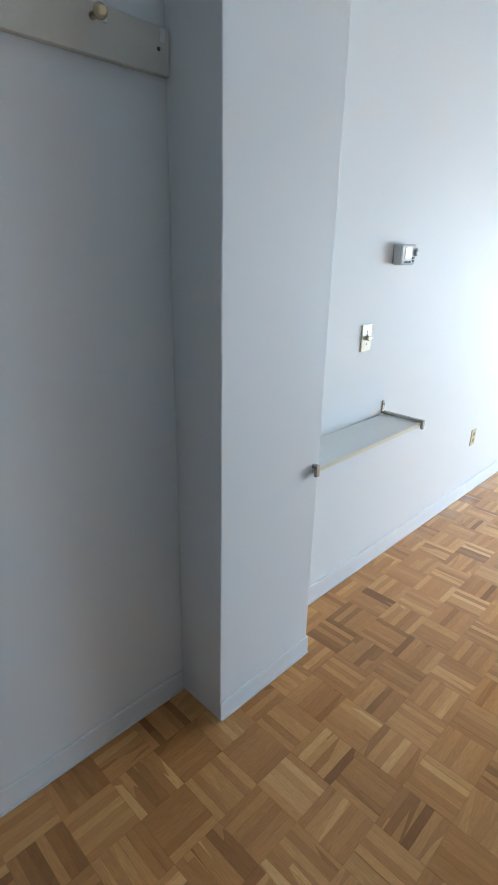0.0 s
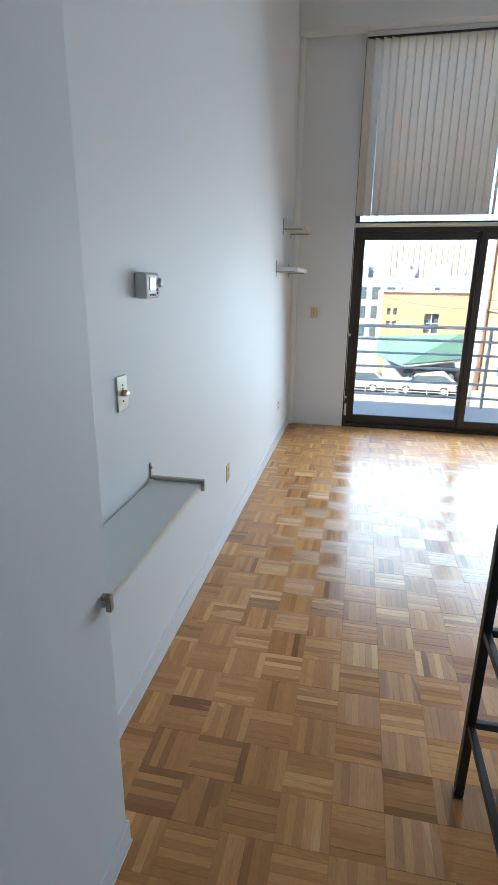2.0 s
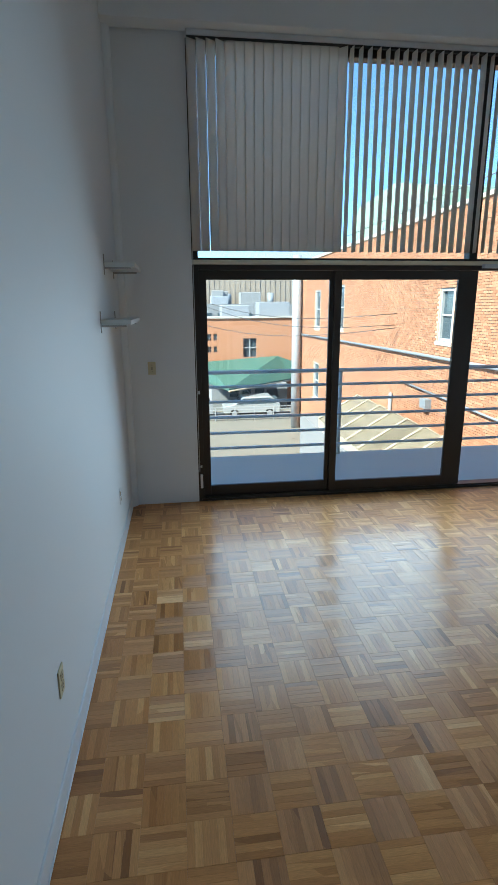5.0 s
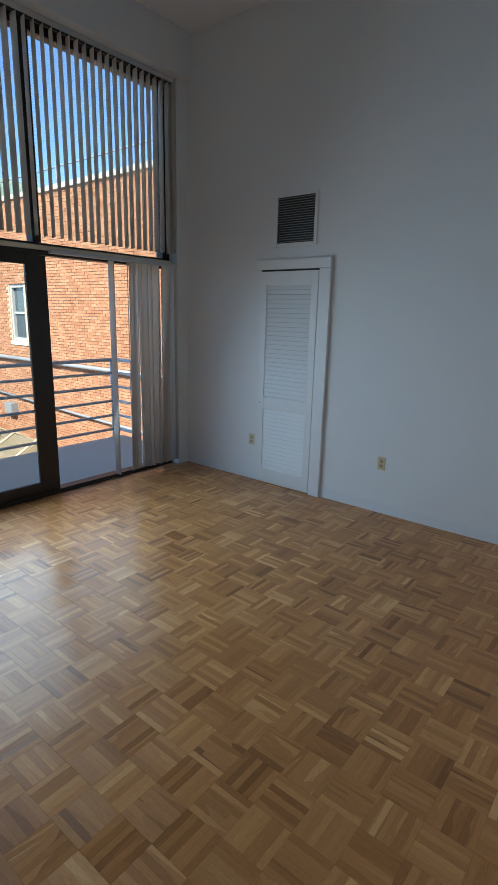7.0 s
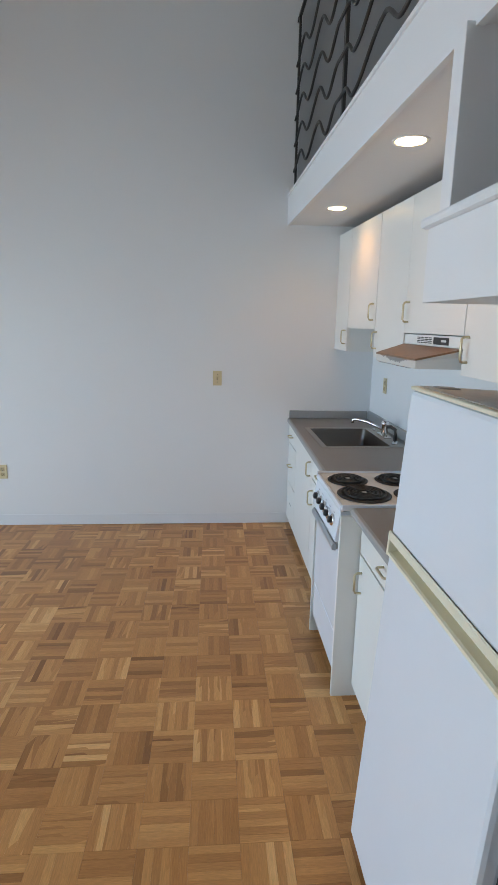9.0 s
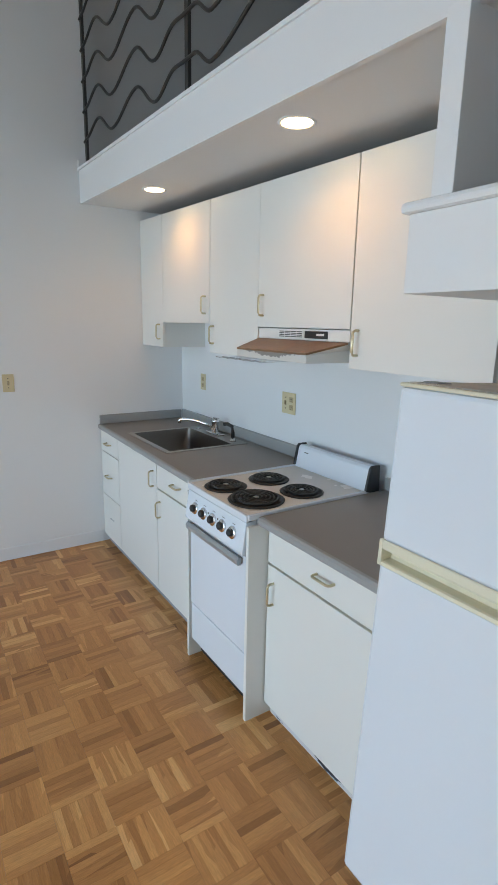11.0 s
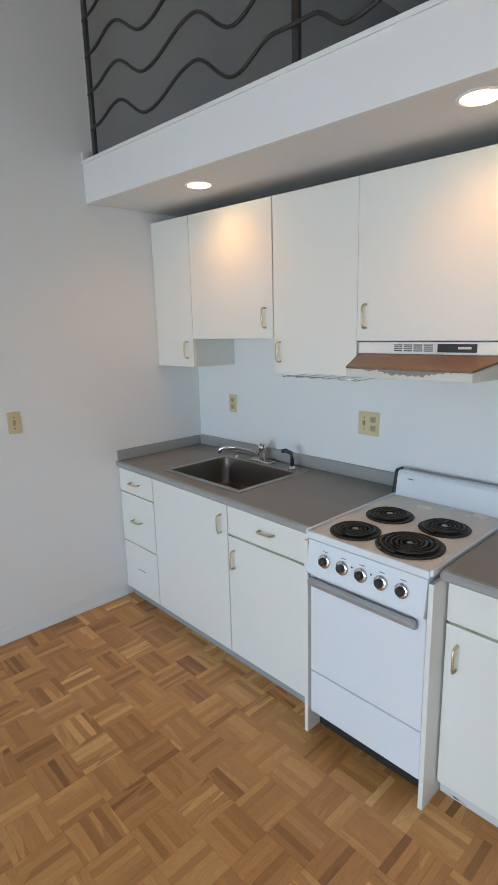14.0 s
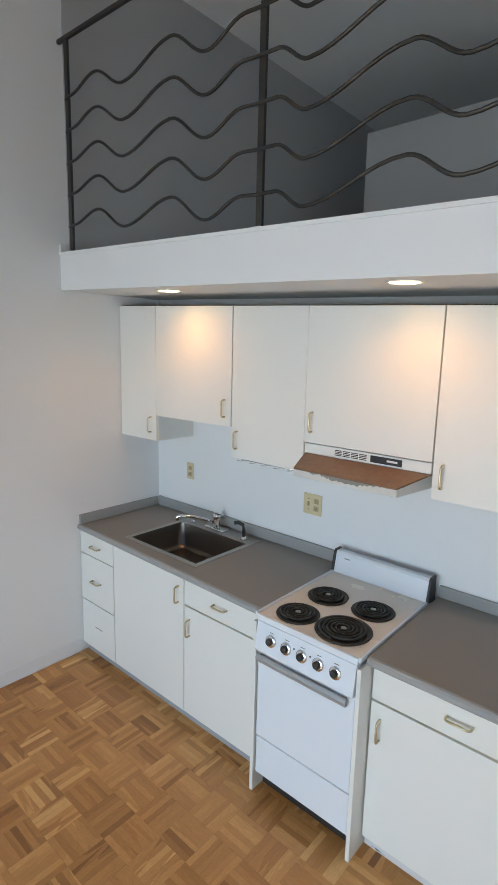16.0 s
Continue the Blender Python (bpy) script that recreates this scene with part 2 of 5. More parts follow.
M_ENAMEL = material("white enamel", (0.75, 0.80, 0.865), 0.22, vary=0.015, scale=3, fine=60, bump=0.01)
M_COOKTOP = material("stained cooktop enamel", (0.76, 0.71, 0.65), 0.25, vary=0.06, scale=7, fine=50, bump=0.02)
M_BLACK = material("black iron coil", (0.022, 0.021, 0.020), 0.5, vary=0.3, scale=30, bump=0.1)
M_PLASTIC = material("black plastic", (0.025, 0.025, 0.027), 0.4, vary=0.15, scale=20)
M_CREAM = material("cream plastic trim", (0.77, 0.72, 0.56), 0.45, vary=0.05, scale=8)
M_SOCKET = material("aged ivory plastic", (0.46, 0.37, 0.22), 0.4, vary=0.06, scale=20)
M_DUST_SHADE = material("dust and shade grey", (0.60, 0.58, 0.54), 0.7, vary=0.3, scale=7, fine=40, bump=0.1)
M_IVORY = material("ivory plastic", (0.66, 0.57, 0.36), 0.4, vary=0.05, scale=12)
M_PLATE = material("worn cream switch plate", (0.60, 0.56, 0.45), 0.4, metal=0.15, vary=0.08, scale=20)
M_BRONZE = material("dark bronze aluminium", (0.045, 0.036, 0.030), 0.42, metal=0.35, vary=0.2, scale=6)
M_IRON = material("raw dark steel", (0.075, 0.070, 0.066), 0.42, metal=0.7, vary=0.3, scale=14, fine=120, bump=0.06)
M_BLACKSTEEL = material("black painted steel", (0.016, 0.018, 0.018), 0.4, vary=0.2, scale=15)
M_SLAT = material("pvc blind slat", (0.80, 0.80, 0.79), 0.5, vary=0.05, scale=2, fine=90, bump=0.03)
def let_through(m, share, color):
    """Lets a share of the light through a thin sheet."""
    nt = m.node_tree
    tr, mx = nt.nodes.new("ShaderNodeBsdfTranslucent"), nt.nodes.new("ShaderNodeMixShader")
    tr.inputs["Color"].default_value = (*color, 1)
    mx.inputs[0].default_value = share
    out = nt.nodes["Material Output"]
    nt.links.new(nt.nodes["Principled BSDF"].outputs[0], mx.inputs[1])
    nt.links.new(tr.outputs[0], mx.inputs[2])
    nt.links.new(mx.outputs[0], out.inputs["Surface"])


let_through(M_SLAT, 0.62, (0.86, 0.82, 0.76))
M_ALU = material("white aluminium", (0.66, 0.67, 0.68), 0.4, metal=0.2, vary=0.04)
M_SHELF = material("white melamine", (0.74, 0.75, 0.73), 0.35, vary=0.02)
M_CONCRETE = material("painted balcony concrete", (0.55, 0.555, 0.47), 0.8, vary=0.10, scale=1.5, fine=40, bump=0.2)
M_RAIL = material("white painted rail", (0.62, 0.645, 0.64), 0.45, vary=0.06, scale=5)
M_ASPHALT = material("pale worn asphalt", (0.165, 0.145, 0.112), 0.95, vary=0.22, scale=0.25, fine=12, bump=0.2)
M_MORTAR = material("lime mortar", (0.46, 0.33, 0.23), 0.95, vary=0.15, scale=2)
M_ORANGE = material("orange rendered brick", (0.44, 0.205, 0.105), 0.9, vary=0.10, scale=0.4, fine=6, bump=0.2)
M_GREEN = material("green metal roof", (0.055, 0.115, 0.082), 0.6, vary=0.10, scale=0.6)
M_COPPER = material("pale green copper", (0.27, 0.36, 0.27), 0.7, vary=0.15, scale=0.8)
M_PALE = material("pale rooftop plaster", (0.25, 0.245, 0.235), 0.9, vary=0.1, scale=0.3)
M_BEIGE = material("beige corrugated cladding", (0.30, 0.24, 0.18), 0.8, vary=0.1, scale=0.5)
M_GREY = material("grey sheet metal", (0.22, 0.23, 0.24), 0.5, metal=0.1, vary=0.15, scale=1)
M_SILVER = material("galvanised duct", (0.34, 0.34, 0.34), 0.45, metal=0.25, vary=0.15, scale=2)
M_PANE = material("dark window glass", (0.06, 0.08, 0.09), 0.08, vary=0.2, scale=1, bump=0)
M_FRAME = material("white window frame", (0.36, 0.355, 0.34), 0.5, vary=0.05)
M_CAR = material("white car paint", (0.33, 0.33, 0.32), 0.25, vary=0.02, coat=0.5)
M_TYRE = material("tyre rubber", (0.02, 0.02, 0.02), 0.85)
M_SKYLIGHT = material("dusty skylight glass", (0.33, 0.265, 0.17), 0.3, vary=0.2, scale=0.8)
M_TAN = material("tan painted frame", (0.36, 0.30, 0.22), 0.7, vary=0.1)
M_ROOFING = material("roofing felt", (0.22, 0.21, 0.20), 0.95, vary=0.2, scale=0.5, fine=10, bump=0.2)
M_COPING = material("stone coping", (0.48, 0.43, 0.36), 0.85, vary=0.1)
M_LCD = material("thermostat screen", (0.42, 0.45, 0.33), 0.2, vary=0.1, bump=0)
M_THERMO = material("pale grey plastic", (0.50, 0.51, 0.50), 0.45, vary=0.03)
M_DARKGREY = material("dark grey plastic", (0.10, 0.10, 0.11), 0.5)
M_PINE = material("unpainted board", (0.66, 0.63, 0.57), 0.6, vary=0.08, scale=6)
M_LAMP = glow("warm downlight lens", (1.0, 0.66, 0.32), 1.3)
M_GLASS = glass_material()
M_OAK = wood_material()
M_BRICK = brick_material()
M_HOOD = hood_material()
M_LIP = lip_material()

def chip_paint(m, under, scale, share):
    """Chips with hard edges through the paint, showing the dark board under it."""
    nt = m.node_tree
    b = nt.nodes["Principled BSDF"]
    src = b.inputs["Base Color"].links[0].from_socket
    geo, n = nt.nodes.new("ShaderNodeNewGeometry"), nt.nodes.new("ShaderNodeTexNoise")
    st = nt.nodes.new("ShaderNodeVectorMath"); st.operation = "MULTIPLY"; st.inputs[1].default_value = (1, 1, 2.6)
    n.inputs["Scale"].default_value, n.inputs["Detail"].default_value, n.inputs["Roughness"].default_value = scale, 7, 0.7
    gt = nt.nodes.new("ShaderNodeMath"); gt.operation = "GREATER_THAN"; gt.inputs[1].default_value = share
    mx = nt.nodes.new("ShaderNodeMix"); mx.data_type = "RGBA"; mx.inputs[7].default_value = (*under, 1)
    nt.links.new(geo.outputs["Position"], st.inputs[0]); nt.links.new(st.outputs[0], n.inputs["Vector"])
    nt.links.new(n.outputs["Fac"], gt.inputs[0]); nt.links.new(gt.outputs[0], mx.inputs[0])
    nt.links.new(src, mx.inputs[6]); nt.links.new(mx.outputs[2], b.inputs["Base Color"])


chip_paint(M_CHIPPED, (0.03, 0.03, 0.035), 9, 0.56)

# ---- helpers for meshes ----
BASE = {}


def box(bm, x0, x1, y0, y1, z0, z1, bevel=0.0, seg=2):
    vs = [bm.verts.new((x, y, z)) for x in (x0, x1) for y in (y0, y1) for z in (z0, z1)]
    fs = [bm.faces.new([vs[i] for i in f]) for f in ((0, 1, 3, 2), (4, 6, 7, 5), (0, 4, 5, 1), (2, 3, 7, 6), (0, 2, 6, 4), (1, 5, 7, 3))]
    if bevel:
        es = list({e for f in fs for e in f.edges})
        bmesh.ops.bevel(bm, geom=es, offset=bevel, segments=seg, affect="EDGES", profile=0.5)
    return bm


def boxes(*items, bevel=0.0):
    bm = bmesh.new()
    for it in items:
        box(bm, *it, bevel=bevel)
    return bm


def prism(pts, axis, a, b, bevel=0.0):
    """The outline pts, given in the two other axes in order, drawn out along axis from a to b."""
    bm = bmesh.new()
    def at(p, v):
        return {"x": (v, p[0], p[1]), "y": (p[0], v, p[1]), "z": (p[0], p[1], v)}[axis]
    lo = [bm.verts.new(at(p, a)) for p in pts]
    hi = [bm.verts.new(at(p, b)) for p in pts]
    bm.faces.new(lo)
    bm.faces.new(hi[::-1])
    for i in range(len(pts)):
        j = (i + 1) % len(pts)
        bm.faces.new((lo[j], lo[i], hi[i], hi[j]))
    bmesh.ops.recalc_face_normals(bm, faces=bm.faces)
    if bevel:
        bmesh.ops.bevel(bm, geom=list(bm.edges), offset=bevel, segments=2, affect="EDGES", profile=0.5)
    return bm


def tube(bm, pts, r, n=8, cap=True):
    pts = [Vector(p) for p in pts]
    rings = []
    up = Vector((0, 0, 1))
    for i, p in enumerate(pts):
        d = (pts[min(i + 1, len(pts) - 1)] - pts[max(i - 1, 0)]).normalized()
        ref = up if abs(d.dot(up)) < 0.95 else Vector((1, 0, 0))
        u = d.cross(ref).normalized()
        v = d.cross(u).normalized()
        rings.append([bm.verts.new(p + (u * math.cos(2 * math.pi * k / n) + v * math.sin(2 * math.pi * k / n)) * r) for k in range(n)])
    for a, b in zip(rings, rings[1:]):
        for k in range(n):
            f = bm.faces.new((a[k], a[(k + 1) % n], b[(k + 1) % n], b[k]))
            f.smooth = True
    if cap:
        bm.faces.new(rings[0][::-1])
        bm.faces.new(rings[-1])
    return bm


def lathe(bm, centre, axis, profile, n=24):
    """profile: (radius, distance along axis) pairs."""
    c, ax = Vector(centre), Vector(axis).normalized()
    u = ax.orthogonal().normalized()
    v = ax.cross(u)
    rings = []
    for r, h in profile:
        rings.append([bm.verts.new(c + ax * h + (u * math.cos(2 * math.pi * k / n) + v * math.sin(2 * math.pi * k / n)) * max(r, 1e-4)) for k in range(n)])
    for a, b in zip(rings, rings[1:]):
        for k in range(n):
            f = bm.faces.new((a[k], a[(k + 1) % n], b[(k + 1) % n], b[k]))
            f.smooth = True
    bm.faces.new(rings[0][::-1])
    bm.faces.new(rings[-1])
    bmesh.ops.recalc_face_normals(bm, faces=bm.faces)
    return bm


def thing(name, at, label="", category="", group="", kind=""):
    ob = new(name)
    ob.empty_display_size = 0.05
    ob.location = at
    BASE[ob.name] = Vector(at)
    return tagged(ob, label, category, group, kind)


def part(name, bm, mat, parent=None, label=""):
    """Links the bmesh, drawn in world places, as one mesh object under a thing or a part."""
    base = BASE[parent.name] if parent else Vector((0, 0, 0))
    if parent:
        bmesh.ops.translate(bm, verts=bm.verts, vec=-base)
    me = bpy.data.meshes.new(name)
    bm.to_mesh(me)
    bm.free()
    me.materials.append(mat)
    ob = new(name, me)
    if parent:
        ob.parent = parent
    BASE[ob.name] = base
    if label:
        ob["label"] = label
    return ob


def solo(name, bm, mat, label="", category="", kind="", group=""):
    """A thing, or a piece of the setting, that is one mesh; its origin at its base."""
    co = [v.co for v in bm.verts]
    base = Vector(((min(c.x for c in co) + max(c.x for c in co)) / 2, (min(c.y for c in co) + max(c.y for c in co)) / 2, min(c.z for c in co)))
    bmesh.ops.translate(bm, verts=bm.verts, vec=-base)
    me = bpy.data.meshes.new(name)
    bm.to_mesh(me)
    bm.free()
    me.materials.append(mat)
    ob = new(name, me)
    ob.location = base
    BASE[ob.name] = base
    return tagged(ob, label, category, group, kind)


def one(*a, bevel=0.0):
    return box(bmesh.new(), *a, bevel=bevel)


def child_copy(ob, parent, m):
    """Another child of parent on the same mesh as ob."""
    c = bpy.data.objects.new(ob.name.split(".")[0], ob.data)
    scene.collection.objects.link(c)
    c.parent = parent
    c.matrix_basis = m
    BASE[c.name] = BASE[parent.name]
    return c


# ---- the room ----
XK, XW, YR, YL = 3.0, 8.48, -2.648, 2.27
ZC, ZB, XB = 4.33, 3.93, 8.30
XF, LOFT0, LOFT1, SAG = 3.725, 2.380, 2.574, 0.033
XP = 8.38


def sag(z, y):
    return z - SAG * (y - YR)


solo("floor", one(-0.7, 8.62, YR - 0.1, YL + 0.12, -0.2, -0.012), M_GAP, "subfloor under the oak parquet", kind="structure")
solo("wall_south", one(XK - 2.8, 8.64, YR - 0.14, YR, -0.1, ZC), M_WALL, "plain white painted wall", kind="structure")
solo("wall_north", one(3.44, 8.64, YL, YL + 0.14, -0.1, ZC), M_WALL, "plain white painted wall", kind="structure")
solo("wall_hall_north", one(-0.7, 3.44, YL + 0.015, YL + 0.14, -0.1, ZC), M_WALL, "white painted hall wall", kind="structure")
solo("wall_pier", boxes((2.950, 3.44, 2.071, YL + 0.015, -0.1, ZC), bevel=0.004), M_WALL, "white painted wall pier", kind="structure")
solo("wall_kitchen", one(XK - 0.12, XK, YR, 0.88, -0.1, LOFT0 + 0.02), M_WALL, "white painted wall behind the kitchen", kind="structure")
solo("wall_hall_south", one(-0.7, 3.70, 0.84, 0.90, -0.1, LOFT0 - 0.1), M_WALL, "white painted hall wall", kind="structure")
solo("wall_hall_west", one(-0.84, -0.7, 0.8, YL + 0.14, -0.1, ZC), M_WALL, "plain white wall", kind="structure")
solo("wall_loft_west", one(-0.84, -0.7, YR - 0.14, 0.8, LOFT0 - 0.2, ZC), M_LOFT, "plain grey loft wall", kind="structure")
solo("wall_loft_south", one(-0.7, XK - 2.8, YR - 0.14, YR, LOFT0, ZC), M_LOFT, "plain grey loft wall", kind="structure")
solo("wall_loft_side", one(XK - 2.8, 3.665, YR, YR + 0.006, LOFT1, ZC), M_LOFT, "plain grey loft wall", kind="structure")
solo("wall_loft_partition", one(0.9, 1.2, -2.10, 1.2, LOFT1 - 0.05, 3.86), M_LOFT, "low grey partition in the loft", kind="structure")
solo("ceiling", one(-0.84, 8.64, YR - 0.14, YL + 0.14, ZC, ZC + 0.15), M_CEIL, "white ceiling", kind="structure")
# window wall: left pier, right pier, beam
solo("wall_east_north", one(XW, 8.64, 1.63, YL, -0.1, ZC), M_WALL, "white painted wall beside the glass door", kind="structure")
solo("wall_east_south", one(XP, 8.64, YR, -2.50, -0.1, ZC), M_WALL, "white painted wall pier beside the blinds", kind="structure")
solo("wall_east_head", one(8.47, 8.64, -2.50, 1.63, ZB - 0.03, ZC), M_WALL, "wall above the window", kind="structure")
solo("beam", one(XB, 8.47, YR, YL, ZB, ZC, bevel=0.006), M_WALL, "white painted ceiling beam over the window", kind="structure")
# the loft deck, its soffit and fascia
bm = bmesh.new()
def slab(bm, x0, x1, y0, y1, z0, z1):
    vs = [bm.verts.new((x, y, sag(z, y))) for x in (x0, x1) for y in (y0, y1) for z in (z0, z1)]
    for f in ((0, 1, 3, 2), (4, 6, 7, 5), (0, 4, 5, 1), (2, 3, 7, 6), (0, 2, 6, 4), (1, 5, 7, 3)):
        bm.faces.new([vs[i] for i in f])
    return bm
solo("ceiling_loft", slab(bm, -0.7, XF - 0.02, YR, 0.90, LOFT0, LOFT1 - 0.02), M_CEIL, "white painted underside of the loft", kind="structure")
solo("fascia_trim", slab(bmesh.new(), XF - 0.02, XF, YR, 0.92, LOFT0 - 0.004, LOFT1), M_TRIM, "white painted loft edge board", kind="structure")
solo("loft_edge_trim", slab(bmesh.new(), XF - 0.05, XF + 0.008, YR, 0.92, LOFT1, LOFT1 + 0.016), M_TRIM, "thin white moulding on the loft edge", kind="structure")
solo("fascia_end_trim", one(XF - 0.035, XF + 0.006, YR, YR + 0.018, sag(LOFT1, YR) + 0.016, sag(LOFT1, YR) + 0.062, bevel=0.003), M_TRIM, "short white end block on the loft edge", kind="structure")
solo("ceiling_entry", one(-0.7, 1.3, 0.90, YL + 0.015, 2.45, 2.55), M_CEIL, "low white ceiling of the entry", kind="structure")
# baseboards
def baseboard(name, x0, x1, y0, y1, out, h):
    """A thin vinyl cove base: the board, and a toe that runs out onto the floor along the side "out"."""
    bm = boxes((x0, x1, y0, y1, 0.002, h), bevel=0.0025)
    t = 0.005
    if out == "n":
        box(bm, x0, x1, y1, y1 + t, 0.002, 0.012, bevel=0.002)
    elif out == "s":
        box(bm, x0, x1, y0 - t, y0, 0.002, 0.012, bevel=0.002)
    else:
        box(bm, x1, x1 + t, y0, y1, 0.002, 0.012, bevel=0.002)
    return solo(name, bm, M_BASE, "white vinyl baseboard with a cove toe", kind="structure")


baseboard("baseboard_north", 3.452, XW, YL - 0.010, YL, "s", 0.10)
baseboard("baseboard_pier", 2.946, 3.448, 2.064, 2.071, "s", 0.085)
baseboard("baseboard_pier_side", 3.44, 3.447, 2.071, YL - 0.010, "e", 0.085)
baseboard("baseboard_hall", -0.7, 2.948, YL + 0.006, YL + 0.015, "s", 0.09)
baseboard("baseboard_south", 3.66, 6.571, YR, YR + 0.004, "n", 0.09)
baseboard("baseboard_corner", 7.40, XP, YR, YR + 0.004, "n", 0.09)

# ---- window wall ----
def glazing():
    w = thing("window_1", (8.55, 0.3, 0.0), "dark bronze sliding glass door, its far panel slid open", kind="structure")
    fx0, fx1 = 8.485, 8.60
    part("frame", boxes((fx0, fx1, 1.575, 1.63, 0.0, 2.192), (fx0, fx1, -2.50, 1.575, 2.15, 2.192), (fx0, fx1, -2.50, 1.575, 0.0, 0.035), (fx0, fx1, -2.50, -2.46, 0.035, 2.15), bevel=0.004), M_BRONZE, w)
    for y0, y1, x0 in ((0.30, 1.575, 8.53), (-1.055, 0.335, 8.495)):
        p = part("door_panel", boxes((x0, x0 + 0.035, y1 - 0.068, y1, 0.036, 2.148), (x0, x0 + 0.035, y0, y0 + (0.072 if y0 > 0 else 0.19), 0.036, 2.148), (x0, x0 + 0.035, y0 + 0.072 if y0 > 0 else y0 + 0.19, y1 - 0.068, 0.036, 0.135), (x0, x0 + 0.035, y0 + 0.072 if y0 > 0 else y0 + 0.19, y1 - 0.068, 2.068, 2.148), bevel=0.003), M_BRONZE, w)
        g = part("pane", one(x0 + 0.014, x0 + 0.020, y0 + (0.07 if y0 > 0 else 0.188), y1 - 0.066, 0.133, 2.07), M_GLASS, p)
        g.visible_shadow = False
    part("handle", boxes((8.475, 8.489, 1.588, 1.612, 0.13, 0.27), bevel=0.004), M_ALU, w, "small white lock handle")
    part("latch", boxes((8.478, 8.489, 1.592, 1.610, 1.05, 1.08), (8.478, 8.489, 1.592, 1.610, 0.335, 0.36), bevel=0.002), M_ALU, w)
    part("threshold", boxes((8.47, 8.488, -2.46, 1.60, 0.0, 0.02), (8.60, 8.63, -2.5, 1.63, -0.04, 0.02), bevel=0.003), M_BRONZE, w)
    u = thing("window_2", (8.55, -0.4, 2.235), "tall upper window in dark bronze frame", kind="structure")
    part("frame", boxes((8.50, 8.60, 1.575, 1.63, 2.234, 3.90), (8.50, 8.60, -2.50, -2.40, 2.234, 3.90), (8.50, 8.60, -2.40, 1.575, 2.234, 2.252), (8.50, 8.60, -2.40, 1.575, 3.83, 3.90), (8.50, 8.60, -1.03, -0.95, 2.252, 3.83), bevel=0.004), M_BRONZE, u)
    part("sill", one(8.475, 8.60, -2.50, 1.63, 2.194, 2.232, bevel=0.004), M_CREAM, u, "narrow cream sill with chipped edge")
    for y0, y1 in ((-0.952, 1.577), (-2.402, -1.028)):
        g = part("pane", one(8.55, 8.556, y0, y1, 2.250, 3.832), M_GLASS, u)
        g.visible_shadow = False


def slat_mesh(h):
    """A gently bowed vertical slat hanging down from its origin, broad along x."""
    bm = bmesh.new()
    n, w, bow, th = 6, 0.089, 0.006, 0.0012
    rows = []
    for z in (0.0, -h):
        front = [bm.verts.new((w * (k / n - 0.5), bow * (1 - (2 * k / n - 1) ** 2), z)) for k in range(n + 1)]
        back = [bm.verts.new((v.co.x, v.co.y - th, z)) for v in front]
        rows.append((front, back))
    for side in (0, 1):
        for k in range(n):
            a, b = rows[0][side], rows[1][side]
            f = bm.faces.new((a[k], a[k + 1], b[k + 1], b[k]))
            f.smooth = True
    for k in range(n):
        bm.faces.new((rows[1][0][k], rows[1][0][k + 1], rows[1][1][k + 1], rows[1][1][k]))
    for k in (0, n):
        bm.faces.new((rows[0][0][k], rows[0][1][k], rows[1][1][k], rows[1][0][k]))
    bmesh.ops.recalc_face_normals(bm, faces=bm.faces)
    return bm


def blinds():
    rnd = random.Random(4)
    b = thing("vertical_blind", (8.43, -0.4, 2.29), "tall white vertical blind, part closed and part open", "blind")
    part("headrail", boxes((8.405, 8.45, -2.49, 1.625, 3.885, 3.927), bevel=0.004), M_ALU, b)
    part("carrier_strip", boxes((8.415, 8.44, -2.45, 1.62, 3.868, 3.884)), M_PLASTIC, b, "dark row of slat carriers")
    h = 1.572
    first = part("slat", slat_mesh(h), M_SLAT, b)
    first.data.transform(Matrix.Translation(BASE[b.name]))
    y, i = 1.585, 0
    places = []
    while y > -2.44:
        if y > 1.30:
            turn = 122 + rnd.uniform(-3, 3)
        elif y > 0.42:
            turn = 86 + rnd.uniform(-2.5, 2.5)
        elif y > 0.30:
            turn = 50
        else:
            turn = (4 if y > -0.95 else -12) + rnd.uniform(-2.5, 2.5)
        places.append((y, turn))
        y -= 0.077
    for y in (-2.455, -2.468, -2.48):
        places.append((y, 10))
    base = BASE[b.name]
    for k, (y, turn) in enumerate(places):
        m = pose(8.43 - base.x, y - base.y, 3.87 - base.z, rnd.uniform(-0.15, 0.15), 0, turn)
        if k == 0:
            first.matrix_basis = m
        else:
            child_copy(first, b, m)
    c = thing("vertical_blind", (8.42, -2.1, 0.02), "white vertical blind drawn back into a stack beside the open door", "blind")
    part("headrail", boxes((8.395, 8.44, -2.495, -1.05, 2.165, 2.20), bevel=0.004), M_ALU, c)
    base = BASE[c.name]
    first = part("slat", slat_mesh(2.11), M_SLAT, c)
    first.data.transform(Matrix.Translation(base))
    places = [(-1.675, 2, 0)]
    y = -1.87
    while y > -2.42:
        places.append((y, rnd.choice((70, -62, -30, 48, -75, -48)) + rnd.uniform(-8, 8), rnd.uniform(-0.5, 0.5)))
        y -= rnd.uniform(0.040, 0.062)
    places += [(-2.395, 15, 2.2), (-2.45, 70, 0.3), (-2.47, 30, 0)]
    for k, (y, turn, lean) in enumerate(places):
        m = pose(8.415 - base.x, y - base.y, 2.165 - base.z, 0, 0, 0) @ pose(0, 0, 0, lean, 0, 0) @ pose(0, 0, 0, 0, 0, turn)
        if k == 0:
            first.matrix_basis = m
        else:
            child_copy(first, c, m)


